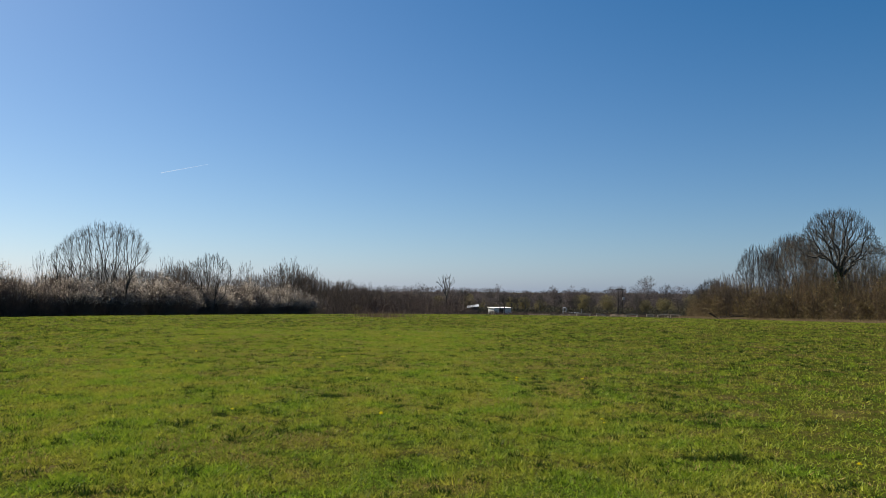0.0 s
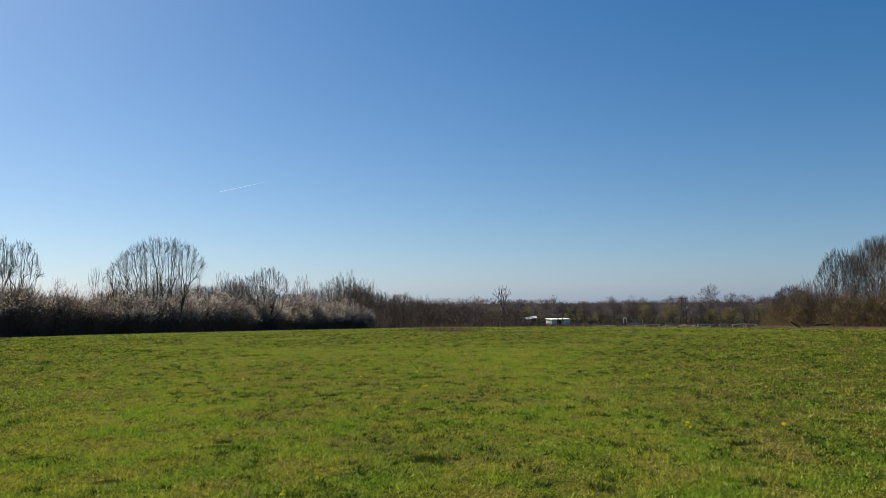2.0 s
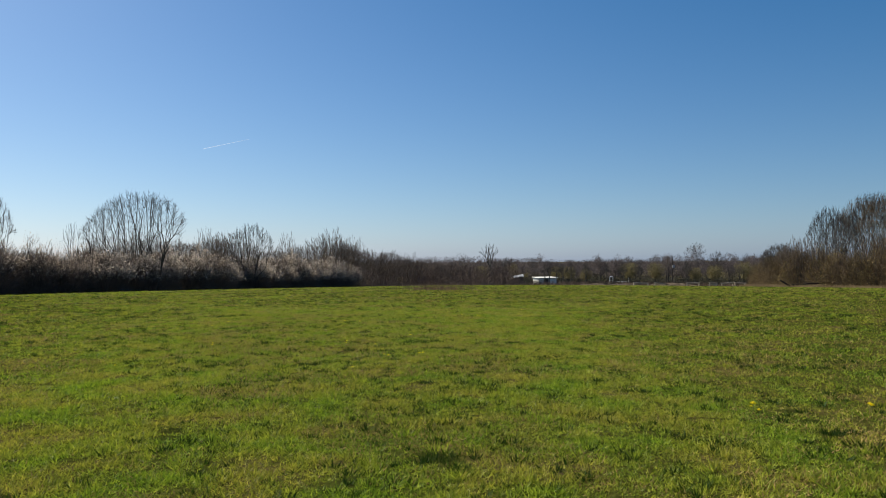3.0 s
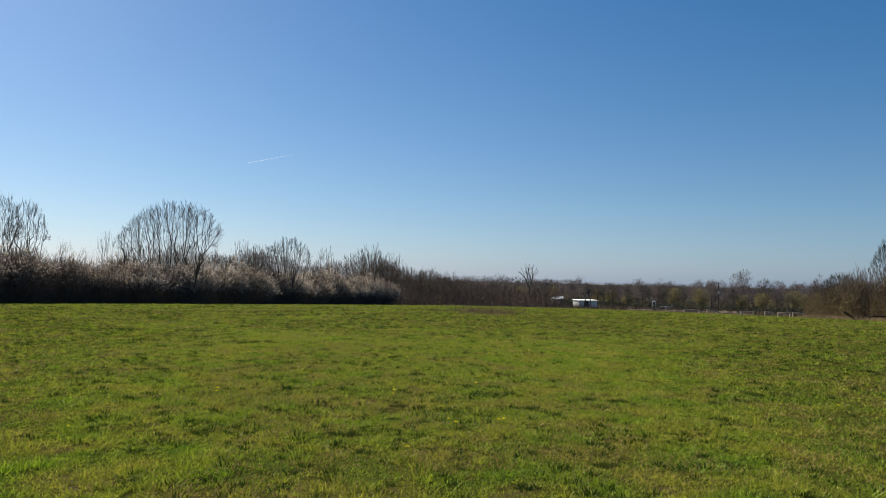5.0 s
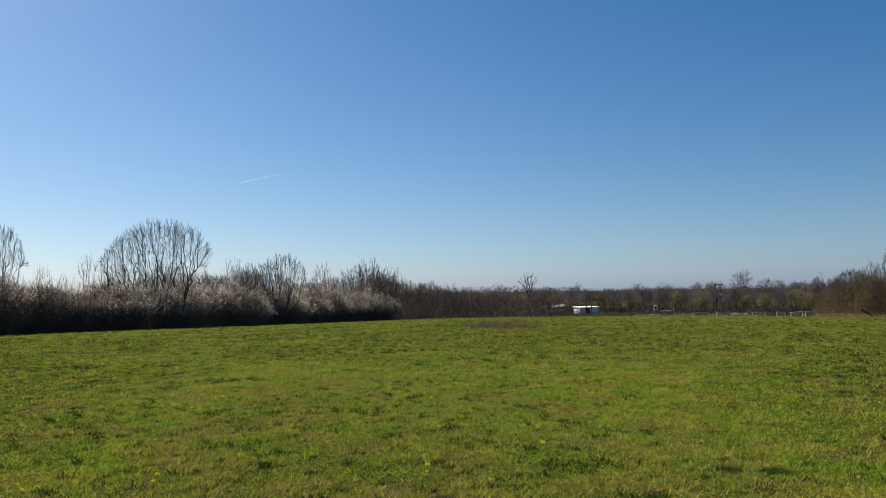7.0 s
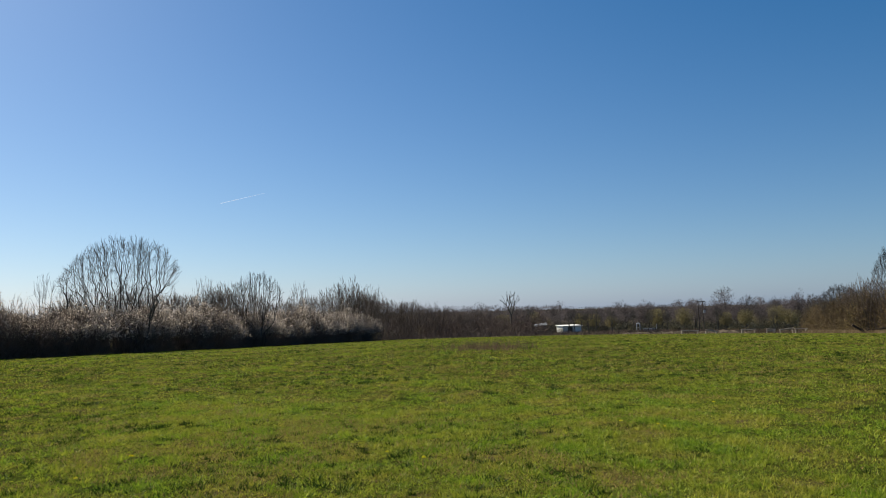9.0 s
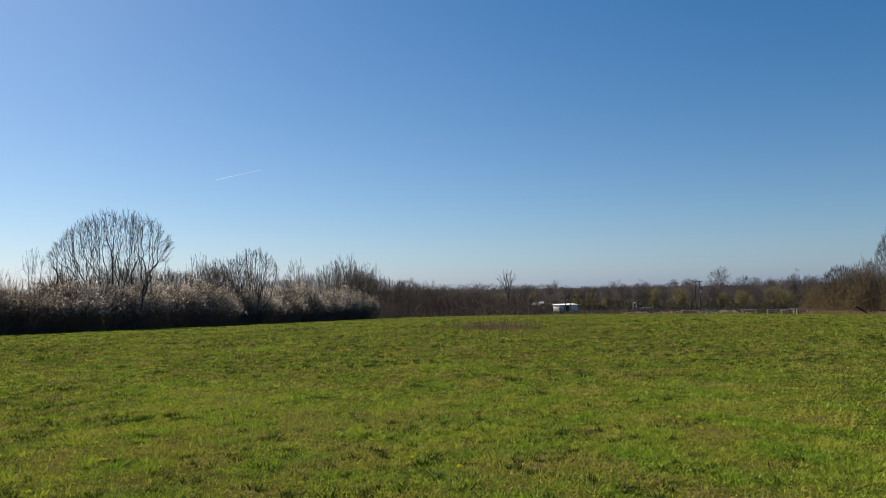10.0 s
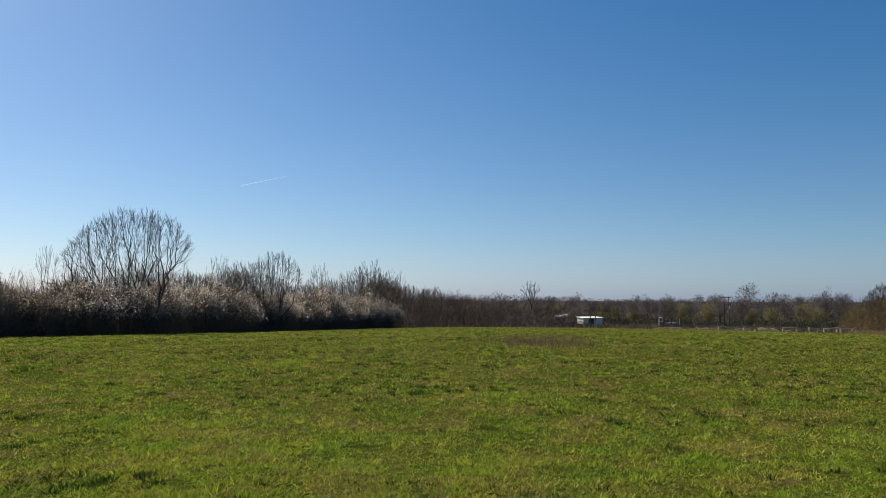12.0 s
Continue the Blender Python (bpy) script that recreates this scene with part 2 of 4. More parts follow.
def box_mesh(name, size, material, bevel=0.02, taper=1.0):
    """A bevelled box that stands on its own origin."""
    bm = bmesh.new()
    bmesh.ops.create_cube(bm, size=1.0)
    for v in bm.verts:
        k = taper if v.co.z > 0 else 1.0
        v.co = Vector((v.co.x * size[0] * k, v.co.y * size[1] * k, (v.co.z + 0.5) * size[2]))
    if bevel:
        bmesh.ops.bevel(bm, geom=bm.edges[:], offset=bevel, segments=1, affect="EDGES")
    me = bpy.data.meshes.new(name)
    bm.to_mesh(me)
    bm.free()
    me.materials.append(material)
    return me


def tubes(name, segs, material, sides=3):
    """Tapered tubes along segments (p, q, r0, r1)."""
    if not segs:
        segs = [(Vector((0, 0, 0)), Vector((0, 0, 0.1)), 0.01, 0.01)]
    p = np.array([s[0] for s in segs], float)
    q = np.array([s[1] for s in segs], float)
    r0 = np.array([s[2] for s in segs], float)[:, None]
    r1 = np.array([s[3] for s in segs], float)[:, None]
    d = q - p
    d /= np.linalg.norm(d, axis=1, keepdims=True) + 1e-9
    ref = np.where(np.abs(d[:, 2:3]) > 0.9, np.array([[1.0, 0, 0]]), np.array([[0, 0, 1.0]]))
    u = np.cross(d, ref)
    u /= np.linalg.norm(u, axis=1, keepdims=True)
    w = np.cross(d, u)
    n = len(segs)
    verts = np.zeros((n, 2 * sides, 3))
    for k in range(sides):
        a = 2 * math.pi * k / sides
        o = math.cos(a) * u + math.sin(a) * w
        verts[:, k], verts[:, sides + k] = p + o * r0, q + o * r1
    base = (np.arange(n) * 2 * sides)[:, None]
    quads = np.concatenate([base + np.array([[k, (k + 1) % sides, sides + (k + 1) % sides, sides + k]]) for k in range(sides)])
    me = bpy.data.meshes.new(name)
    nv, nf = n * 2 * sides, len(quads)
    me.vertices.add(nv)
    me.vertices.foreach_set("co", verts.astype(np.float32).ravel())
    me.loops.add(nf * 4)
    me.loops.foreach_set("vertex_index", quads.astype(np.int32).ravel())
    me.polygons.add(nf)
    me.polygons.foreach_set("loop_start", np.arange(0, nf * 4, 4, dtype=np.int32))
    me.materials.append(material)
    me.update(calc_edges=True)
    return me


def grow(rng, p, d, length, radius, spec, level=0, out=None):
    """A limb with its branches: segments by level."""
    out = out if out is not None else [[] for _ in spec]
    kids, angle, ratio, wobble, lift, steps = spec[level]
    points, radii, dirs = [p], [radius], []
    for i in range(steps):
        d = (d + Vector((rng.gauss(0, wobble), rng.gauss(0, wobble), rng.gauss(0, wobble) + lift))).normalized()
        q = points[-1] + d * (length / steps)
        end = max(radius * (1 - 0.7 * (i + 1) / steps), 0.006)
        out[level].append((points[-1], q, radii[-1], end))
        points.append(q), radii.append(end), dirs.append(d)
    if level + 1 < len(spec):
        for k in range(kids):
            f = 0.3 + 0.7 * (k + rng.random()) / kids if level == 0 else 0.15 + 0.85 * (k + rng.random()) / kids
            i = min(int(f * steps), steps - 1)
            g = f * steps - i
            at = points[i].lerp(points[i + 1], min(g, 1.0))
            axis = dirs[i].cross(Vector((rng.gauss(0, 1), rng.gauss(0, 1), rng.gauss(0, 1)))).normalized()
            nd = Matrix.Rotation(radians(angle * rng.uniform(0.6, 1.35)), 3, axis) @ dirs[i]
            r = max(radii[i] * rng.uniform(0.45, 0.7), 0.011)
            grow(rng, at, nd, length * ratio * rng.uniform(0.7, 1.2) * (1.15 - 0.55 * f), r, spec, level + 1, out)
    return out


def slivers(rs, centres, directions, lengths, widths):
    """Thin triangles: twigs and blades."""
    d = directions / (np.linalg.norm(directions, axis=1, keepdims=True) + 1e-9)
    side = np.cross(d, rs.normal(size=d.shape))
    side /= np.linalg.norm(side, axis=1, keepdims=True) + 1e-9
    half = side * widths[:, None] * 0.5
    return np.stack([centres - half, centres + half, centres + d * lengths[:, None]], 1)


def flakes(rs, centres, size):
    """Small leaf or petal clusters as triangles turned at random."""
    n = len(centres)
    return centres[:, None, :] + rs.normal(size=(n, 3, 3)) * (size * rs.uniform(0.6, 1.3, n))[:, None, None]


def lumpy(rs, dirs, lobes):
    """Radius factor of an uneven crown in the given directions."""
    r = np.full(len(dirs), 0.72)
    for _ in range(lobes):
        c = rs.normal(size=3)
        c[2] = abs(c[2]) * 0.8
        c /= np.linalg.norm(c)
        r = np.maximum(r, 0.72 + rs.uniform(0.1, 0.4) * np.exp(-(1 - dirs @ c) * rs.uniform(8, 22)))
    return r


# ---- ground ----
def axis_points(lo, hi, fine_lo, fine_hi, step):
    a = list(np.arange(fine_lo, fine_hi, step))
    s, v = step, fine_hi
    while v < hi:
        a.append(v)
        s *= 1.12
        v += s
    a.append(hi)
    s, v = step, fine_lo - step
    while v > lo:
        a.insert(0, v)
        s *= 1.12
        v -= s
    a.insert(0, lo)
    return np.array(a)


def build_ground():
    xs, ys = axis_points(-3000, 3000, -24, 22, 0.9), axis_points(-1500, 4600, -4, 126, 0.9)
    gx, gy = np.meshgrid(xs, ys)
    z = ground_z(gx, gy)
    co = np.stack([gx, gy, z], -1).reshape(-1, 3).astype(np.float32)
    w, h = len(xs), len(ys)
    i = (np.arange(h - 1)[:, None] * w + np.arange(w - 1)[None]).ravel()
    quads = np.stack([i, i + 1, i + w + 1, i + w], 1).astype(np.int32)
    me = bpy.data.meshes.new("ground")
    me.vertices.add(len(co))
    me.vertices.foreach_set("co", co.ravel())
    me.loops.add(quads.size)
    me.loops.foreach_set("vertex_index", quads.ravel())
    me.polygons.add(len(quads))
    me.polygons.foreach_set("loop_start", np.arange(0, quads.size, 4, dtype=np.int32))
    me.polygons.foreach_set("use_smooth", np.ones(len(quads), bool))
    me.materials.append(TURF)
    me.update(calc_edges=True)
    tagged(new("ground", me), "open grass field falling gently to a brown valley", "ground", kind="structure")


build_ground()


def lattice(rs, x, y, size):
    """Value noise in 0..1 with cells of the given size."""
    t = rs.random((256, 256))
    u, v = x / size, y / size
    i, j = np.floor(u).astype(int), np.floor(v).astype(int)
    fu, fv = u - i, v - j
    fu, fv = fu * fu * (3 - 2 * fu), fv * fv * (3 - 2 * fv)
    g = lambda a, b: t[a % 256, b % 256]
    return (g(i, j) * (1 - fu) + g(i + 1, j) * fu) * (1 - fv) + (g(i, j + 1) * (1 - fu) + g(i + 1, j + 1) * fu) * fv


# places of the larger dark tussocks; the short turf leaves room for them. Three near (2.5, 6.9) stand in for a dark
# furrow
TUSSOCK_SPOTS = [(-3.95, 11.44), (-1.66, 10.76), (-1.41, 10.67), (1.58, 12.4), (-2.69, 9.04), (1.53, 11.48), (-4.22, 9.59), (1.65, 10.89), (-3.53, 17.13), (-0.84, 18.0), (-3.68, 15.42), (-1.23, 18.02), (-9.04, 20.96), (-1.33, 14.66), (-5.22, 27.28), (-6.45, 26.03), (-8.2, 24.32), (-3.37, 26.32), (-7.95, 24.64), (-3.52, 17.18), (-0.82, 18.07), (-1.18, 18.09), (-9.22, 21.29), (-7.85, 17.89), (2.34, 6.93), (2.54, 6.89), (2.78, 6.92), (-3.87, 11.19), (1.59, 11.95), (-3.42, 16.31), (-0.33, 7.49), (-1.65, 10.62), (-2.62, 8.91), (-1.53, 10.62), (-7.64, 23.39), (-5.04, 22.64), (-2.97, 23.53), (-3.8, 27.88)]


def build_grass():
    """Short rough turf, blade by blade, thinning out with the distance from the walked line."""
    rs = np.random.RandomState(4)
    rows = []
    for y0 in np.arange(-5.5, 116, 0.75):
        mid = -0.2 * min(y0, 24)
        half = min(4.0 + 0.68 * max(y0, 4.0), 40)
        nearest = max(5.0, y0 - 19.5)
        wish = lambda d: 1150 * (5.0 / d) ** 1.7 + 3900 * (5.0 / d) ** 4
        n = int(wish(nearest) * 0.75 * 2 * half * (1.3 if y0 > 3 else 0.3))
        x, y = mid + half * (2 * rs.random(n) - 1), y0 + 0.75 * rs.random(n)
        near = np.maximum(np.maximum(5.0, np.abs(x - mid) / 0.66), y - 19.5)
        keep = rs.random(n) < wish(near) / wish(nearest)
        rows.append(np.stack([x, y, near], 1)[keep])
    x, y, near = np.concatenate(rows).T
    tuft = lattice(rs, x, y, 0.42) * 0.32 + lattice(rs, x, y, 0.17) * 0.34 + lattice(rs, x, y, 0.07) * 0.34
    pit = lattice(rs, x, y * 0.7, 0.15) * 0.55 + lattice(rs, x, y * 0.7, 0.065) * 0.45
    worn = lattice(rs, x, y, 1.9) * 0.4 + lattice(rs, x, y, 0.6) * 0.35 + lattice(rs, x, y, 0.22) * 0.25
    keep = rs.random(len(x)) < np.clip(0.70 + 0.6 * tuft, 0, 1) * np.clip((pit - 0.25) * 8, 0.16, 1)
    for tx, ty in TUSSOCK_SPOTS:
        keep &= ((x - tx) / 0.12) ** 2 + ((y - ty) / 0.10) ** 2 > 1
    x, y, near, tuft, worn = x[keep], y[keep], near[keep], tuft[keep], worn[keep]
    m = len(x)
    z = ground_z(x, y) - 0.006
    grown = (near / 5.0) ** 0.62
    tall = (0.026 + 0.095 * np.clip(tuft - 0.42, 0, 1) ** 1.1) * rs.uniform(0.5, 1.45, m) * grown ** 0.2
    wide = rs.uniform(0.006, 0.012, m) * grown
    lean = rs.normal(size=(m, 3)) * 0.8
    lean[:, 2] = 0.75
    blades = slivers(rs, np.stack([x, y, z], 1), lean, tall * 1.2, wide)
    dry = rs.random(m) < 0.03 + 0.40 * np.clip((0.50 - worn) * 5, 0, 1)
    tagged(new("grass", triangles("grass", blades[~dry], BLADE)), "short rough green and yellowish meadow grass", "grass", kind="stuff")
    tagged(new("withered_grass", triangles("withered_grass", blades[dry], WITHERED)), "withered straw-coloured blades among the green grass", "grass", kind="stuff")


build_grass()


def build_clumps(name, seed, density, fewest, most, spread, tall, wide, material, label):
    """Leafy clumps: blades that spread from their middle, thinner with distance from the walked line."""
    rs = np.random.RandomState(seed)
    rows = []
    for y0 in np.arange(3.5, 100, 1.5):
        mid, half = -0.2 * min(y0, 24), min(4.0 + 0.68 * y0, 40)
        top = density * (5.0 / max(5.0, y0 - 19.5)) ** 1.1
        n = rs.poisson(top * 1.5 * 2 * half)
        x, y = mid + half * (2 * rs.random(n) - 1), y0 + 1.5 * rs.random(n)
        near = np.maximum(np.maximum(5.0, np.abs(x - mid) / 0.66), y - 19.5)
        keep = rs.random(n) < (np.maximum(5.0, y0 - 19.5) / near) ** 1.1
        rows.append(np.stack([x, y, near], 1)[keep])
    c = np.concatenate(rows)
    patch = lattice(rs, c[:, 0], c[:, 1], 2.6) * 0.6 + lattice(rs, c[:, 0], c[:, 1], 0.9) * 0.4
    c = c[patch > 0.36 + 0.2 * rs.random(len(c))]
    count = rs.randint(fewest, most, len(c))
    size = rs.uniform(0.5, 1.5, len(c)) * spread
    i = np.repeat(np.arange(len(c)), count)
    m = len(i)
    off = rs.normal(size=(m, 2)) * size[i, None] * np.array([1.0, 0.8])
    grown = (c[i, 2] / 5.0) ** 0.3
    x, y = c[i, 0] + off[:, 0], c[i, 1] + off[:, 1]
    way = np.concatenate([off / size[i, None] * 0.45 + rs.normal(size=(m, 2)) * 0.35, np.full((m, 1), 0.85)], 1)
    t = slivers(rs, np.stack([x, y, ground_z(x, y) - 0.005], 1), way, tall * rs.uniform(0.5, 1.4, m) * (0.6 + 0.4 * size[i] / spread), wide * rs.uniform(0.6, 1.4, m) * grown)
    tagged(new(name, triangles(name, t, material)), label, "grass", kind="stuff")


build_clumps("grass_clumps", 6, 5.0, 26, 50, 0.040, 0.080, 0.009, BLADE, "bright green leafy clumps in the meadow turf")
# small dark clumps standing in for the shadows cast between tufts
build_clumps("coarse_grass", 7, 13.0, 16, 30, 0.034, 0.055, 0.013, TUSSOCK, "dark green coarse grass clumps, tuft shadow put into their colour")


# ---- bare trees ----
def branch_out(rng, start, way, targets, radius, wobble, reach, thinnest, out):
    """Limbs that fork again and again until each of the targets, points of the crown, has its twig."""
    n = len(targets)
    if n <= 2:
        for t in targets:
            t = Vector(t)
            out.append((start, t, max(radius * 0.9, thinnest), thinnest * 0.7))
        return
    centre = Vector(targets.mean(0))
    goal = start.lerp(centre, reach * rng.uniform(0.75, 1.2))
    length = (goal - start).length
    ctrl = start + way * length * 0.5
    last, steps = start, 3 if n > 12 else 1
    for i in range(steps):
        f = (i + 1) / steps
        q = start * (1 - f) ** 2 + ctrl * (2 * f * (1 - f)) + goal * f * f
        q += Vector((rng.gauss(0, 1), rng.gauss(0, 1), rng.gauss(0, 0.6))) * length * wobble
        out.append((last, q, radius * (1 - 0.06 * i), max(radius * (0.94 - 0.06 * i), thinnest)))
        before, last = last, q
    heading = (last - before).normalized()
    off = targets - np.array(last)
    off /= np.linalg.norm(off, axis=1, keepdims=True) + 1e-6
    _, axes = np.linalg.eigh(np.cov(off.T))
    order = np.argsort(off @ axes[:, 2])
    cut = min(max(1, int(n * rng.uniform(0.3, 0.7))), n - 1)
    for share in (targets[order[:cut]], targets[order[cut:]]):
        aim = (Vector(share.mean(0)) - last).normalized()
        r = max(radius * 0.85 * (len(share) / n) ** 0.42, thinnest)
        branch_out(rng, last, (heading * 0.55 + aim * 0.6 + Vector((0, 0, 0.12))).normalized(), share, r, wobble, reach, thinnest, out)


def crown_tree(name, seed, at, stems, base, half, height, radius, targets, label, material=None, trunk=0.0, low=0.34, sag=0.24, flat=0.43, deep=0.75,
               wobble=0.07, reach=0.42, thinnest=0.012, tufts=3, tuft=0.035, skew=0.0, lobes=0, edge=2.6, ivy=None, category="tree", group=""):
    """A bare tree: stems or one trunk that fork into a rounded crown. base, half: half widths of the foot and the crown; low, sag: where the
    crown's underside lies, in parts of the height, and how far it rises to the rim; skew: the crown is lower on its -x side."""
    rng, rs = random.Random(seed), np.random.RandomState(seed)
    ang, rho = rs.random(targets) * 6.283, np.sqrt(rs.random(targets))
    top = height * (1 - flat * rho ** edge) * (1 - skew * np.clip(-np.cos(ang) * rho, 0, 1))
    if lobes:
        bump = np.zeros(targets)
        for _ in range(lobes):
            la, lr = rs.random() * 6.283, rs.random() ** 0.5
            d2 = (rho * np.cos(ang) - lr * math.cos(la)) ** 2 + (rho * np.sin(ang) - lr * math.sin(la)) ** 2
            bump = np.maximum(bump, np.exp(-d2 * 16) * rs.uniform(0.4, 1.0))
        top *= 0.82 + 0.2 * bump
    under = height * (low + sag * rho ** 2)
    shell = rs.random(targets) < 0.55
    k = np.where(shell, rs.uniform(0.86, 1.0, targets), rs.random(targets) ** 0.75)
    c = np.stack([rho * np.cos(ang) * half, rho * np.sin(ang) * half * deep, under + (top - under) * k], 1)
    c[:, 0] *= 0.8 + 0.2 * np.clip(k * 1.6, 0, 1)
    root = new(name)
    root.location = (at[0], at[1], gz(at[0], at[1]))
    if trunk:
        wood, p = [], Vector((0, 0, -0.3))
        for i in range(6):
            q = Vector((rng.gauss(0, 0.09), rng.gauss(0, 0.09), trunk * (i + 1) / 6))
            wood.append((p, q, radius * (1.25 - 0.06 * i), radius * (1.19 - 0.06 * i)))
            p = q
        part("trunk", tubes("trunk", wood, BARK, 8), root)
        feet = [p - Vector((0, 0, trunk * 0.28 * rng.random())) for _ in range(stems)]
        bearing = np.arctan2(c[:, 1], c[:, 0]) + rs.normal(size=targets) * 0.25
        leaders = 3 if stems > 5 else 1
        owner = ((bearing + math.pi) / 6.2832 * (stems - leaders)).astype(int) % (stems - leaders)
        inner = rho < 0.55
        owner[inner] = stems - leaders + ((bearing[inner] + math.pi) / 6.2832 * leaders).astype(int) % leaders
    else:
        us = [-1 + 2 * (i + 0.5) / stems + rng.uniform(-0.4, 0.4) / stems for i in range(stems)]
        feet = [Vector((u * base, rng.uniform(-0.4, 0.4) * base, -0.2)) for u in us]
        place_in = np.array([[u * half * 0.92, rng.uniform(-0.7, 0.7) * half * deep] for u in us])
        owner = np.argmin(((c[:, None, :2] - place_in[None]) ** 2 * np.array([1.0, 0.35])).sum(2), 1)
    for i in range(stems):
        mine = c[owner == i]
        if not len(mine):
            continue
        limbs = []
        r = radius * (rng.uniform(0.75, 1.1) if not trunk else 0.95 * (len(mine) / targets * stems) ** 0.4 * rng.uniform(0.5, 0.75))
        aim = (Vector(mine.mean(0)) - feet[i]).normalized()
        branch_out(rng, feet[i], (aim * 0.7 + Vector((0, 0, 0.5 if not trunk else 0.25))).normalized(), mine, r, wobble, reach, thinnest, limbs)
        part("limb" if trunk else "stem", tubes("stem", limbs, BARK if trunk else (material or BARK), 4 if radius > 0.1 else 3), root)
    n = targets * tufts
    tips = np.repeat(c, tufts, 0)
    out_way = tips - np.array([0, 0, height * low * 0.6])
    out_way /= np.linalg.norm(out_way, axis=1, keepdims=True)
    way = out_way * 0.8 + rs.normal(size=(n, 3)) * 0.42 + np.array([0, 0, 0.35])
    tips = tips - out_way * (rs.random(n) * height * 0.05)[:, None]
    t = slivers(rs, tips, way, rs.uniform(0.6, 1.3, n) * tuft * height, rs.uniform(1.0, 1.9, n) * thinnest)
    part("crown", triangles("crown", t, material or TWIG), root)
    if ivy:
        m = ivy[1]
        h = rs.random(m) * ivy[0]
        a = rs.random(m) * 6.283
        r = radius * (1.0 + 0.7 * rs.random(m)) * (1.15 - 0.3 * h / ivy[0])
        part("ivy", triangles("ivy", flakes(rs, np.stack([r * np.cos(a), r * np.sin(a), h], 1), 0.09), IVY), root, "dark green ivy on the trunk")
    return tagged(root, label, category, group)


crown_tree("bare_tree", 11, (-31.75, 65.0), 12, 2.7, 4.6, 8.6, 0.085, 1150, "broad many-stemmed bare tree rising from the hedge", low=0.34, sag=0.12, flat=0.30, edge=4.0, skew=0.20, wobble=0.06, reach=0.42, thinnest=0.0095)
crown_tree("bare_tree", 12, (-40.8, 60.0), 4, 0.6, 1.9, 8.2, 0.07, 240, "slender bare tree with upright branches in the hedge", flat=0.4, low=0.42, wobble=0.06)
crown_tree("bare_tree", 13, (-43.8, 60.5), 5, 0.7, 2.4, 8.9, 0.075, 300, "tall bare tree with upright branches in the hedge", flat=0.4, low=0.42, wobble=0.06)
crown_tree("sapling", 14, (-35.2, 61.6), 2, 0.12, 1.0, 5.9, 0.032, 46, "thin pale bare sapling above the hedge", low=0.6, sag=0.1, flat=0.3, wobble=0.05, tufts=3, thinnest=0.008)
crown_tree("bare_tree", 15, (-26.2, 78.5), 7, 0.6, 2.8, 6.9, 0.06, 330, "small spreading bare tree behind the blossom", low=0.4, sag=0.2, flat=0.4, wobble=0.06)
crown_tree("oak_tree", 21, (48.9, 91.8), 9, 0.3, 5.5, 14.6, 0.36, 1500, "large bare oak with heavy crooked limbs and ivy", trunk=7.0, low=0.45, sag=-0.02, flat=0.42, edge=3.0, deep=0.85, wobble=0.065, reach=0.40, thinnest=0.013, tufts=4, tuft=0.035, ivy=(7.0, 2600))


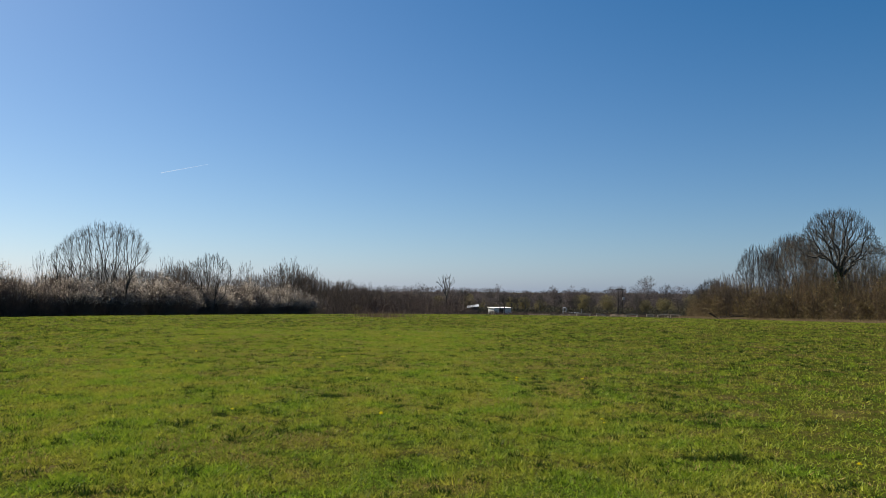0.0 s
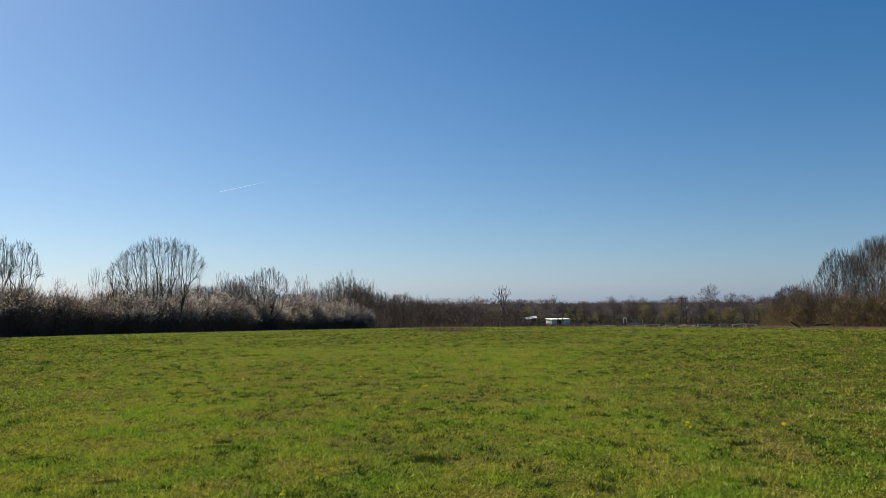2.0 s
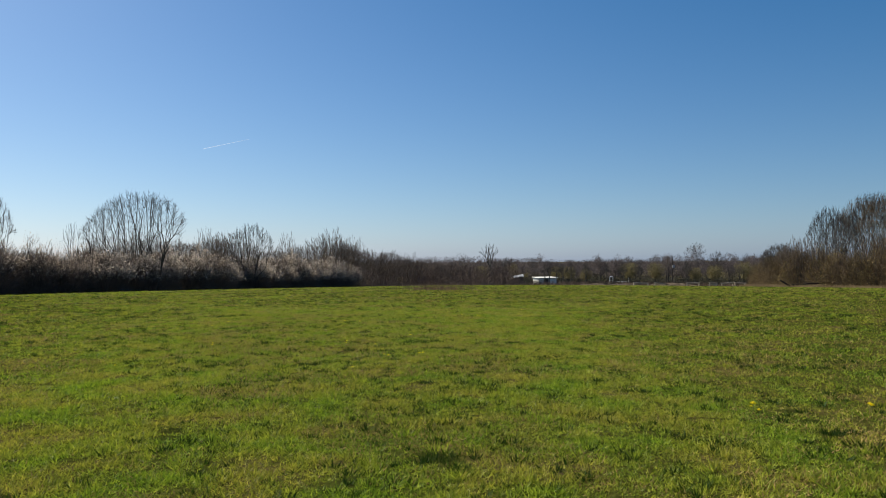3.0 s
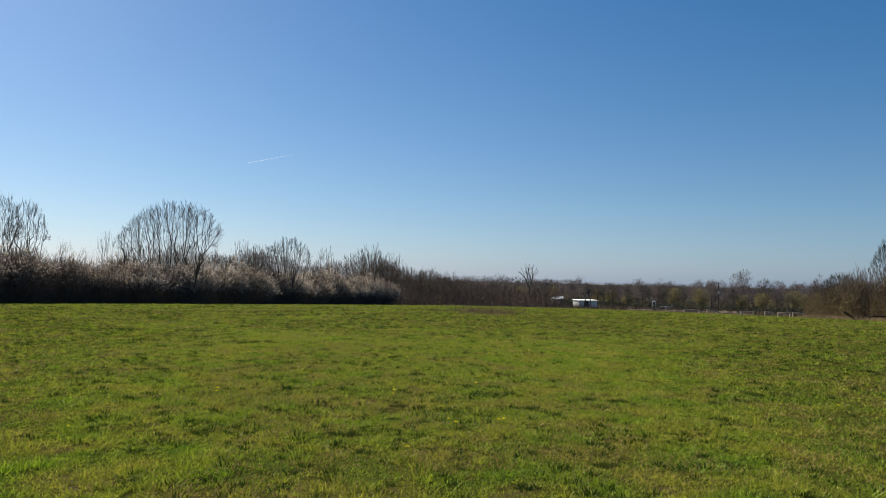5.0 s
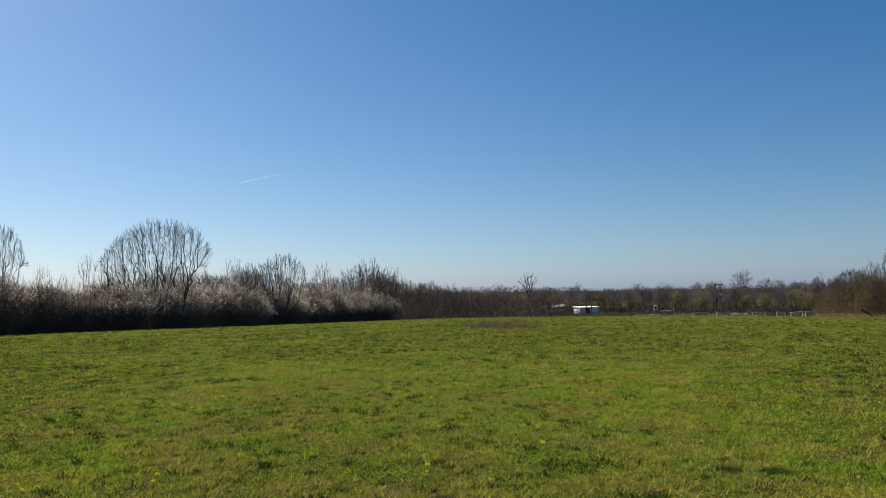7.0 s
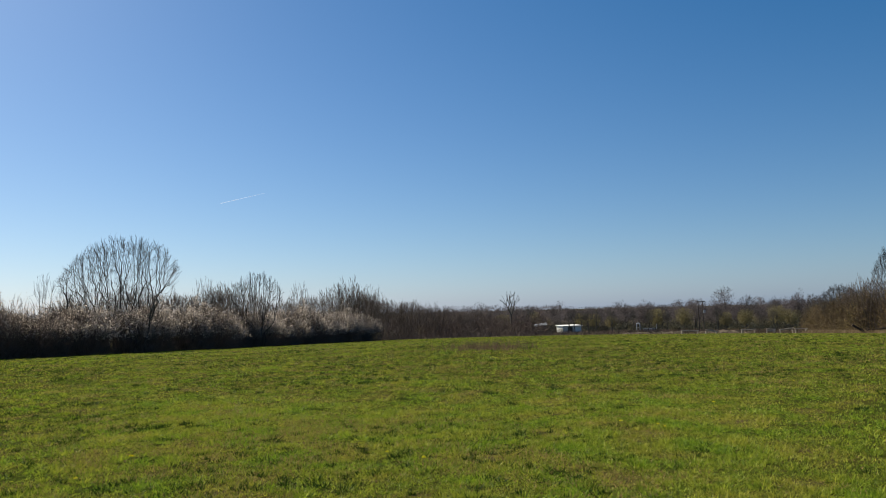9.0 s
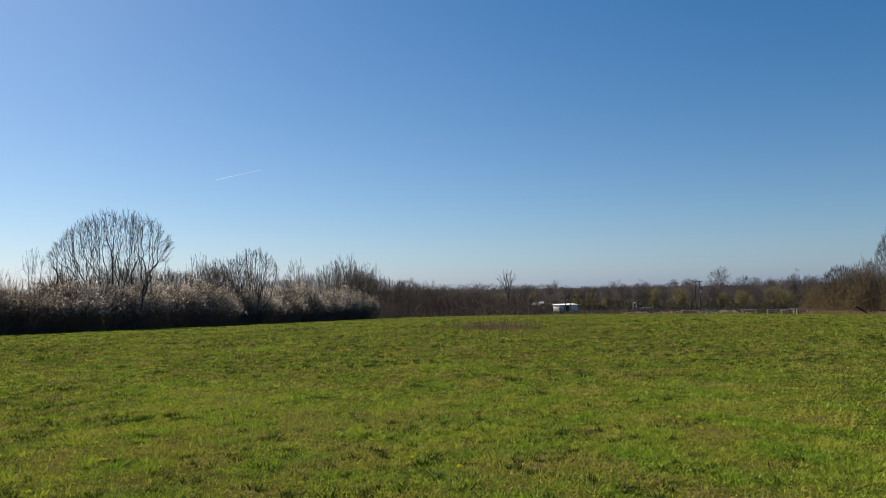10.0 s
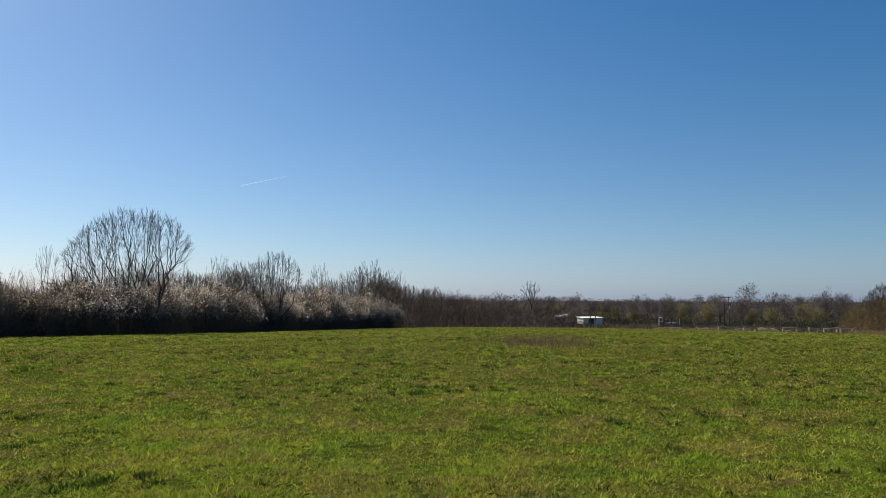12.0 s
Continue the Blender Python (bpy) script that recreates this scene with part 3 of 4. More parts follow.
def shrub(name, seed, size, stems, twigs, blossoms, twig_material, bloom_material, bloom_name, bloom_size, low, label, category, group, twig_length=0.55, upright=0.5, fine=1.0):
    """A dense shrub: stems, a thicket of twigs and its blossom or buds, on its own origin."""
    rng, rs = random.Random(seed), np.random.RandomState(seed)
    sx, sy, sz = size
    root = new(name)
    segs = []
    for k in range(stems):
        a, s = rng.random() * 6.283, rng.uniform(0.1, 1.0)
        end = Vector((math.cos(a) * sx * 0.5 * s, math.sin(a) * sy * 0.5 * s, sz * rng.uniform(0.75, 1.08) * (1 - 0.35 * s * s)))
        p = Vector((end.x * 0.35, end.y * 0.35, -0.15))
        for i in range(4):
            f = (i + 1) / 4
            q = Vector((end.x * (0.35 + 0.65 * f), end.y * (0.35 + 0.65 * f), end.z * f)) + Vector((rng.gauss(0, 0.1), rng.gauss(0, 0.1), 0))
            segs.append((p, q, 0.032 * (1.1 - 0.22 * i), 0.032 * (1.1 - 0.22 * (i + 1))))
            p = q
    if segs:
        part("stem_frame", tubes("stem_frame", segs, BARK, 4), root)
    d = rs.normal(size=(twigs, 3))
    d[:, 2] = np.abs(d[:, 2]) * 0.95 - 0.02
    d /= np.linalg.norm(d, axis=1, keepdims=True)
    shape = lumpy(rs, d, 9)
    r = rs.random(twigs) ** 0.4
    c = d * (shape * r)[:, None] * np.array([sx * 0.52, sy * 0.52, sz])
    c[:, 2] = np.clip(c[:, 2], 0.02, None)
    way = d * 0.7 + rs.normal(size=d.shape) * 0.5
    way[:, 2] += upright
    t = slivers(rs, c, way, twig_length * rs.uniform(0.5, 1.4, twigs), fine * rs.uniform(0.025, 0.06, twigs))
    part("twig_mass", triangles("twig_mass", t, twig_material), root)
    if blossoms:
        count = blossoms // 8
        e = rs.normal(size=(count, 3))
        e[:, 2] = np.abs(e[:, 2])
        e /= np.linalg.norm(e, axis=1, keepdims=True)
        es = lumpy(np.random.RandomState(seed), e, 9)
        foot = e * (es * rs.uniform(0.72, 1.02, count))[:, None] * np.array([sx * 0.52, sy * 0.52, sz])
        foot[:, 2] = np.maximum(foot[:, 2], low * sz * rs.uniform(0.7, 1.3, count))
        way = e * 0.6 + rs.normal(size=e.shape) * 0.4
        way[:, 2] += upright
        way *= (rs.uniform(0.35, 1.0, count) / np.linalg.norm(way, axis=1))[:, None]
        f = rs.random((count, 8, 1))
        b = (foot[:, None] + way[:, None] * f + rs.normal(size=(count, 8, 3)) * 0.05).reshape(-1, 3)
        part("sprig_mass", triangles("sprig_mass", slivers(rs, foot, way, np.linalg.norm(way, axis=1) * 1.15, np.full(count, 0.03 * fine)), twig_material), root)["kind"] = "stuff"
        part(bloom_name, triangles(bloom_name, flakes(rs, b, bloom_size), bloom_material), root)
    return tagged(root, label, category, group)


def place(ob, x, y, turn, scale=1.0, tall=None, sink=0.05):
    return copy_thing(ob, Matrix.Translation((x, y, gz(x, y) - sink)) @ Matrix.Rotation(turn, 4, "Z") @ Matrix.Diagonal((scale, scale, tall or scale, 1)))


def settle(ob, x, y, turn=0.0, scale=1.0, tall=None, sink=0.05):
    """Moves the first of a kind to its own place."""
    ob.location, ob.rotation_euler, ob.scale = (x, y, gz(x, y) - sink), (0, 0, turn), (scale, scale, tall or scale)


def along(points, step):
    """Places along a line of the plan, one every step metres."""
    out, left = [], 0.0
    for (x0, y0), (x1, y1) in zip(points, points[1:]):
        length = math.hypot(x1 - x0, y1 - y0)
        s = left
        while s < length:
            out.append((x0 + (x1 - x0) * s / length, y0 + (y1 - y0) * s / length))
            s += step
        left = s - length
    return out


def row_of(kinds, spots, rng, spread, low, high, tall=(0.9, 1.15), size=None):
    """Fills a row with copies of the kinds; the kinds' originals take the first places."""
    fresh = list(kinds)
    for i, (x, y) in enumerate(spots):
        x, y = x + rng.uniform(-spread, spread), y + rng.uniform(-spread, spread)
        s, turn = rng.uniform(low, high), rng.random() * 6.283
        t = s * rng.uniform(*tall) * (size(x, y) if size else 1.0)
        if fresh:
            settle(fresh.pop(0), x, y, turn)
            continue
        place(kinds[rng.randrange(len(kinds))], x, y, turn, s, t)


rng = random.Random(5)
HEDGE = [(-43, 41), (-37.2, 53), (-32.2, 62), (-28.8, 70), (-27.0, 79), (-25.5, 95), (-24.0, 117)]
blackthorn = [shrub("blackthorn_shrub", 31 + k, (5.4, 4.6, 3.9), 26, 4600, 7000, THICKET, BLOSSOM, "blossom", 0.045, 0.38,
                    "dense blackthorn shrub with pale blossom over a dark base", "shrub", "blackthorn hedge", 0.65, 0.65, 0.75) for k in range(3)]
sparse = [shrub("thorn_shrub", 36 + k, (5.2, 4.6, 4.4), 26, 6200, 4200, THICKET, BLOSSOM, "blossom", 0.034, 0.45,
                "brown thorn shrub with thin scattered blossom", "shrub", "thorn hedge", 0.6, 0.4, 0.95) for k in range(2)]
hedge_spots = along(HEDGE, 2.9)
row_of(sparse, [p for p in hedge_spots if p[1] < 61.5], rng, 0.5, 0.85, 1.15, (0.85, 1.15))
for k, (x, y) in enumerate(along([(-46, 46), (-40, 57), (-34.5, 67)], 3.6)):
    place(sparse[k % 2], x, y, k * 1.9, rng.uniform(0.9, 1.1), rng.uniform(0.85, 1.12))
row_of(blackthorn, [p for p in hedge_spots if p[1] >= 61.5], rng, 0.5, 0.82, 1.12, (0.85, 1.12))
tall_bare = [crown_tree("bare_shrub", 41 + k, (0, 0), 9, 1.1, 2.5, 5.9, 0.030, 210, "tall bare grey-brown shrub behind the blossom", THICKET, low=0.16, sag=0.3, flat=0.35,
                        wobble=0.07, tufts=4, tuft=0.06, lobes=6, thinnest=0.011, category="shrub", group="bare hedge shrubs") for k in range(4)]
row_of(tall_bare, along([(-36, 72), (-31, 80), (-28.5, 96), (-27, 112)], 1.9), rng, 0.9, 0.8, 1.15, (0.75, 1.2))
for k, (x, y) in enumerate(along([(-35.5, 68), (-31.5, 73), (-28.5, 80)], 2.0)):
    place(tall_bare[k % 4], x, y, k * 1.4, rng.uniform(0.9, 1.1), rng.uniform(0.98, 1.15))
for k, (x, y) in enumerate(along([(-27, 112), (-25, 128), (-22, 148), (-18.5, 166), (-12, 186), (-4, 206)], 2.1)):
    s = (1.4 + 0.22 * rng.random()) * (1 - 0.0085 * k)
    place(tall_bare[k % 4], x + rng.uniform(-1.5, 1.5), y + rng.uniform(-1.5, 1.5), k * 2.1, s, s * rng.uniform(0.85, 1.1))

# ---- hedge of budding willow and thorn on the other side ----
budding = [shrub("budding_shrub", 51 + k, (6.0, 5.4, 6.9), 34, 5800, 4000, BUD_TWIG, BUD, "bud_cover", 0.038, 0.1,
                 "brown budding shrub with golden-olive twigs", "shrub", "budding hedge", 0.6, 0.35, 0.62) for k in range(3)]
row_of(budding, along([(57, 55), (53.0, 72), (50.0, 85), (46.5, 98), (42.5, 110)], 3.4), rng, 0.8, 0.8, 1.05)
for k, (x, y) in enumerate(along([(43.0, 113), (44.5, 124), (50, 150)], 3.2)):
    place(budding[k % 3], x, y, k * 1.7, 0.95 - 0.01 * k, 0.98 - 0.014 * k)
for k, (x, y, h, w) in enumerate([(49.4, 117.5, 12.6, 3.6), (51.8, 113, 13.6, 3.9), (50.6, 108, 13.4, 3.7), (52.5, 101, 14.4, 3.9), (45.6, 127, 7.4, 3.2), (54.0, 94, 11.0, 4.4), (54.5, 86, 8.6, 3.8), (49.6, 103, 12.8, 3.6), (48.0, 111, 10.8, 3.3)]):
    crown_tree("bare_tree", 61 + k, (x, y), 8, 1.2, w, h, 0.08, 900, "bare brown tree with a fine twiggy crown in the hedge", (TWIG, BUD_TWIG)[k % 2], low=0.16, sag=0.14, flat=0.36, edge=2.4,
               wobble=0.075, thinnest=0.013, tufts=5, tuft=0.035)
for k, (x, y) in enumerate(along([(56, 84), (53.5, 95), (51, 108)], 3.4)):
    place(budding[k % 3], x, y, k * 2.3, rng.uniform(0.85, 1.0), rng.uniform(1.25, 1.55))
for k, (x, y) in enumerate(along([(42.6, 110), (44.5, 119), (47.5, 134)], 1.9)):
    s = rng.uniform(1.0, 1.3) * (1 - 0.012 * k)
    place(tall_bare[k % 4], x + rng.uniform(-0.6, 1.2), y, k * 1.3, s, s * rng.uniform(0.95, 1.2))


# ---- woods and scrub in the valley ----
def far_tree(name, seed, height, width, twigs, material, label, category, group, droop=0.0, trunk=0.22):
    rng, rs = random.Random(seed), np.random.RandomState(seed)
    root = new(name)
    spec = [(8, 40, 0.5, 0.06, 0.03, 6), (4, 36, 0.5, 0.12, 0.05, 3)]
    lv = grow(rng, Vector((0, 0, -0.3)), Vector((rng.gauss(0, 0.05), rng.gauss(0, 0.05), 1)), height * 0.74, trunk, spec)
    part("trunk", tubes("trunk", lv[0] + lv[1], BARK, 4), root)
    d = rs.normal(size=(twigs, 3))
    d /= np.linalg.norm(d, axis=1, keepdims=True)
    c = d * (lumpy(rs, d, 10) * rs.random(twigs) ** 0.45)[:, None] * np.array([width * 0.5, width * 0.5, height * 0.44])
    c[:, 2] += height * 0.54
    way = d * 0.6 + rs.normal(size=d.shape) * 0.6
    way[:, 2] += 0.25 - droop
    part("crown", triangles("crown", slivers(rs, c, way, rs.uniform(0.35, 0.9, twigs) * height / 10, rs.uniform(0.09, 0.20, twigs)), material), root)
    return tagged(root, label, category, group)


rng = random.Random(9)
woods = [far_tree("distant_tree", 71 + k, (11, 13, 10, 12)[k], (8, 9, 9, 7)[k], 950, FAR_TREE, "bare grey-brown tree in the distant wood", "tree", "distant wood") for k in range(4)]
willows = [far_tree("distant_willow", 81 + k, 9.5, 8.5, 1700, FAR_WILLOW, "yellowish-green willow coming into leaf in the valley", "tree", "distant willows", 0.7) for k in range(2)]


def wood_height(x, y):
    """The wood is lower on its west side."""
    return 0.80 + 0.34 * np.clip((np.asarray(x) / y - 0.08) / 0.2, 0, 1)


spots = []
for d, step in ((365, 8.5), (400, 8.5), (560, 11)):
    x = -0.36 * d
    while x < 0.62 * d:
        spots.append((x, d + rng.uniform(-12, 12)))
        x += step * rng.uniform(0.6, 1.5)
row_of(woods, spots, rng, 2.0, 0.75, 1.5, (0.8, 1.15), wood_height)


def crown_cloud(rs, x, y, foot, tall, wide, twigs, length, width):
    """Twigs of many rounded crowns, a few hundred each, as one array of triangles."""
    i = np.repeat(np.arange(len(x)), twigs)
    m = len(i)
    d = rs.normal(size=(m, 3))
    d /= np.linalg.norm(d, axis=1, keepdims=True)
    # three lobes to a crown, so that no outline is round
    lobe = rs.normal(size=(len(x), 3, 3)) * np.array([0.34, 0.34, 0.20])
    off = lobe[i, rs.randint(0, 3, m)] + d * (0.62 * rs.random(m) ** 0.4)[:, None]
    c = np.stack([x[i] + off[:, 0] * wide[i] * 0.6, y[i] + off[:, 1] * wide[i] * 0.6, foot[i] + tall[i] * (0.60 + 0.40 * off[:, 2])], 1)
    low = rs.random(m) < 0.22
    c[low, 2] = foot[i[low]] + tall[i[low]] * rs.random(low.sum()) * 0.5
    return slivers(rs, c, d * 0.5 + rs.normal(size=(m, 3)) * 0.6 + np.array([0, 0, 0.25]), length * rs.uniform(0.6, 1.4, m), width * rs.uniform(0.6, 1.4, m))


def wood_mass():
    """The thickness of the wood behind its single trees: crown behind crown up to the skyline."""
    rs = np.random.RandomState(33)
    n = 330
    d = 385 + 320 * rs.random(n) ** 0.8
    x = d * (-0.42 + 1.1 * rs.random(n))
    tall = (6.0 + 4.2 * rs.random(n) + 3.0 * lattice(rs, x, d, 40.0)) * wood_height(x, d)
    t = crown_cloud(rs, x, d, ground_z(x, d), tall, rs.uniform(6, 12, n), 330, 0.9, 0.36)
    tagged(new("woodland", triangles("woodland", t, FAR_TWIG)), "brown leafless woodland filling the valley", "woodland", kind="stuff")
    n = 420
    d = 715 + 210 * rs.random(n)
    x = d * (-0.45 + 1.15 * (np.arange(n) + rs.random(n)) / n)
    tall = 9.0 + 9.0 * rs.random(n) ** 3 + 4.5 * lattice(rs, x, d, 60.0)
    t = crown_cloud(rs, x, d, ground_z(x, d), tall, rs.uniform(9, 17, n), 280, 1.0, 0.66)
    tagged(new("woodland_ridge", triangles("woodland_ridge", t, FAR_TWIG)), "hazy brown woods on the skyline", "woodland", kind="stuff")
    # undergrowth in the darkest twig tone, giving the wood its shaded lower half
    m = 40000
    under = 352 + 40 * rs.random(m)
    ux = under * (-0.12 + 0.72 * rs.random(m))
    uz = ground_z(ux, under) + (1.0 + 4.2 * lattice(rs, ux, under, 7.0)) * rs.random(m)
    t = slivers(rs, np.stack([ux, under, uz], 1), rs.normal(size=(m, 3)) * 0.7 + np.array([0, 0, 0.6]), rs.uniform(0.4, 1.1, m), rs.uniform(0.10, 0.22, m))
    tagged(new("undergrowth", triangles("undergrowth", t, FAR_DARK)), "undergrowth at the foot of the wood, shade put into its dark colour", "undergrowth", kind="stuff")


wood_mass()
row_of(willows, [(27, 346), (35, 350), (63, 352), (74, 346), (93, 348), (101, 352), (114, 344), (121, 348), (44, 352), (137, 350), (-6, 350), (8, 354), (152, 350)], rng, 1.5, 0.85, 1.2)
russet = [shrub("russet_scrub", 91 + k, (7, 6, 4.6), 0, 1500, 0, FAR_RUSSET, None, "", 0, 0, "reddish-brown bare scrub at the field's far edge", "shrub", "russet scrub", 0.7, 0.2) for k in range(2)]
scrub_spots = [(d * (-0.17 + 0.026 * k) + rng.uniform(-2, 2), d + rng.uniform(-8, 8)) for d in (150, 180, 215, 255) for k in range(8)]
row_of(russet, scrub_spots, rng, 1.0, 0.8, 1.15, (0.8, 1.25))
dark = [shrub("dark_scrub", 95 + k, (7, 6, 4.4), 0, 1700, 0, FAR_DARK, None, "", 0, 0, "dark evergreen scrub in the valley", "shrub", "dark scrub", 0.7, 0.1) for k in range(2)]
row_of(dark, [(3 + 3.2 * k, 300 + rng.uniform(-5, 5)) for k in range(5)] + [(x, 335 + rng.uniform(-4, 14)) for x in np.arange(33, 190, 6.5)], rng, 1.2, 0.7, 1.0, (0.6, 0.95))
crown_tree("dead_tree", 101, (-2.6, 337), 4, 0.3, 5.2, 18.6, 0.46, 30, "half-dead dark tree with broken crooked branches", trunk=8.0, low=0.55, sag=0.1, flat=0.2, wobble=0.2, thinnest=0.08, tufts=4, tuft=0.05)
crown_tree("dead_tree", 102, (5.0, 330), 4, 0.3, 3.6, 12.0, 0.26, 60, "small dark dead tree in the scrub", trunk=4.5, low=0.5, flat=0.3, wobble=0.14, thinnest=0.06, tufts=3)
for k, (x, y, h) in enumerate([(26.5, 322, 9.5), (23.2, 320, 9.8), (21.4, 322, 9.0), (29.0, 320, 9.0), (55.2, 330, 8.5), (50, 335, 9.5), (58, 338, 10), (84, 330, 10.5), (40, 330, 9.5), (105, 325, 9), (33, 326, 9.5), (64, 334, 9)]):
    crown_tree("bare_tree", 111 + k, (x, y), 4, 0.2, 2.3, h, 0.17, 110, "slim dark bare tree in the valley", trunk=h * 0.4, low=0.45, wobble=0.09, thinnest=0.035, tufts=4, tuft=0.08)


# ---- shed, hut and tower far off ----
def shed():
    root = new("shed")
    x, y = 21.8, 332
    root.location, root.rotation_euler = (x, y, gz(x, y)), (0, 0, radians(33))
    root.scale = (0.88, 0.88, 0.85)
    for name, size, off, mat in (("end_wall", (3.0, 5.0, 3.4), (-3.9, 0, 0), WHITE_PAINT), ("doorway_panel", (3.0, 0.12, 3.0), (-0.7, -2.0, 0), DARK_INSIDE),
                                 ("side_wall", (5.0, 5.0, 3.1), (3.5, 0.15, 0), WHITE_PAINT), ("back_wall", (3.4, 0.2, 3.1), (-0.7, 2.3, 0), DARK_INSIDE)):
        part(name, box_mesh(name, size, mat, 0.03), root).location = off
    roof = part("roof", box_mesh("roof", (12.4, 6.0, 0.34), WHITE_PAINT, 0.06), root, "white roof edge")
    roof.location, roof.rotation_euler = (0.4, 0, 3.35), (radians(4), 0, 0)
    tagged(root, "low white shed with a flat roof and open dark doorway", "shed")


def hut():
    root = new("hut")
    x, y = 9.0, 310
    root.location = (x, y, gz(x, y))
    part("wall", box_mesh("wall", (4.4, 4.0, 3.0), DARK_INSIDE, 0.03), root)
    roof = part("roof", box_mesh("roof", (5.2, 5.0, 0.18), GREY_ROOF, 0.03), root, "pale grey sheet roof")
    roof.location, roof.rotation_euler = (0, 0, 3.3), (radians(9), radians(-8), 0)
    tagged(root, "small dark hut with a pale grey pitched roof", "shed")


def tower():
    root = new("slide_tower")
    x, y = 52.6, 339
    root.location = (x, y, gz(x, y))
    for i, (dx, dy) in enumerate(((-0.7, -0.7), (0.7, -0.7), (-0.7, 0.7), (0.7, 0.7))):
        part("post", box_mesh("post", (0.22, 0.22, 3.6), BLUE_PAINT, 0.02), root).location = (dx, dy, 0)
    part("platform", box_mesh("platform", (1.8, 1.8, 0.16), PALE_BLUE, 0.02), root).location = (0, 0, 1.9)
    part("roof", box_mesh("roof", (1.5, 1.5, 0.4), BLUE_PAINT, 0.03, 0.4), root).location = (0, 0, 3.6)
    chute = part("chute", box_mesh("chute", (3.0, 0.8, 0.25), PALE_BLUE, 0.03), root)
    chute.location, chute.rotation_euler = (1.9, 0, 1.1), (0, radians(32), 0)
    tagged(root, "grey-blue and white tower with a sloping chute", "tower")
    box = new("container")
    x, y = 57.0, 338
    box.location = (x, y, gz(x, y))
    part("body", box_mesh("body", (4.6, 2.2, 1.5), PALE_BLUE, 0.04), box)
    part("lid", box_mesh("lid", (4.8, 2.4, 0.15), GREY_ROOF, 0.03), box).location = (0, 0, 1.5)
    part("post", box_mesh("post", (0.25, 0.25, 3.4), WHITE_PAINT, 0.02), box).location = (3.0, -1.0, 0)
    tagged(box, "pale grey container beside the tower", "container")


def pole_line():
    root = new("power_pole")
    x, y = 69.4, 299.3
    root.location = (x, y, gz(x, y))
    top = 2.7 - gz(x, y)
    for dx in (-0.85, 0.85):
        part("pole", tubes("pole", [(Vector((0, 0, -0.5)), Vector((0, 0, top)), 0.2, 0.15)], DARK_TIMBER, 8), root).location = (dx, 0, 0)
    arm = part("crossarm", box_mesh("crossarm", (3.6, 0.22, 0.25), DARK_TIMBER, 0.02), root)
    arm.location = (0, -0.2, top - 0.45)
    part("brace", box_mesh("brace", (1.9, 0.14, 0.18), DARK_TIMBER, 0.02), root).location = (0, -0.2, top - 3.2)
    part("transformer", box_mesh("transformer", (0.8, 0.7, 1.1), STEEL, 0.06), root).location = (1.25, -0.3, top - 4.6)
    for dx in (-1.6, -0.5, 0.5, 1.6):
        part("insulator", tubes("insulator", [(Vector((0, 0, 0)), Vector((0, 0, 0.35)), 0.09, 0.06)], STEEL, 6), arm).location = (dx, 0, 0.25)
    tagged(root, "twin-post dark wooden power pole with a crossarm", "power pole")


shed(), hut(), tower(), pole_line()


# ---- fences, bank and rough edge ----
def fence_panel(x0, x1, y, rails, tilt=0.0, tall=1.05):
    root = new("rail_fence")
    root.location = (x0, y, gz(x0, y))
    w = x1 - x0
    for dx, h in ((0, tall * 0.95), (w, tall * 0.8)):
        p = part("post", box_mesh("post", (0.16, 0.16, h + 0.2), WEATHERED, 0.015), root)
        p.location = (dx, 0, -0.2 + gz(x0 + dx, y) - gz(x0, y))
    for k in range(rails):
        r = part("rail", box_mesh("rail", (w + 0.3, 0.12, 0.15), WEATHERED, 0.015), root)
        r.location, r.rotation_euler = (w / 2, -0.12, tall * (0.82 - 0.4 * k)), (0, radians(tilt), 0)
    tagged(root, "weathered grey post-and-rail fence panel", "fence", "field fence")


for x0, x1, rails, tilt, tall in ((20.3, 22.4, 1, 2, 0.45), (23.5, 24.9, 1, 9, 0.5), (28.3, 30.0, 1, 0, 0.6), (31.6, 32.6, 2, 4, 0.72), (33.4, 35.0, 1, -6, 0.75), (35.4, 36.8, 1, 2, 0.8)):
    fence_panel(x0, x1, 117.5, rails, tilt, tall * 0.85)


def broken_fence():
    x, y = 37.2, 104.3
    root = new("broken_fence")
    root.location = (x, y, gz(x, y))
    a = part("leaning_post", box_mesh("leaning_post", (0.2, 0.22, 1.9), DARK_TIMBER, 0.02), root)
    a.location, a.rotation_euler = (1.3, 0, 0.0), (0, radians(-58), 0)
    for x0, x1, z0, z1 in ((1.2, 3.4, 0.28, 0.34), (3.0, 6.3, 0.42, 0.52)):
        b = part("rail", box_mesh("rail", (x1 - x0, 0.12, 0.2), DARK_TIMBER, 0.02), root)
        b.location, b.rotation_euler = ((x0 + x1) / 2, -0.05, (z0 + z1) / 2), (0, -math.atan2(z1 - z0, x1 - x0), 0)
    for x0, h, lean in ((3.1, 0.8, 6), (6.3, 1.5, -8)):
        c = part("post", box_mesh("post", (0.18, 0.18, h), DARK_TIMBER, 0.02), root)
        c.location, c.rotation_euler = (x0, 0.08, -0.1), (0, radians(lean), 0)
    d = part("stump", box_mesh("stump", (0.9, 0.5, 0.4), DARK_TIMBER, 0.08, 0.75), root)
    d.location = (1.7, 0.15, -0.05)
    tagged(root, "broken dark timber fence with a leaning post", "fence")


broken_fence()


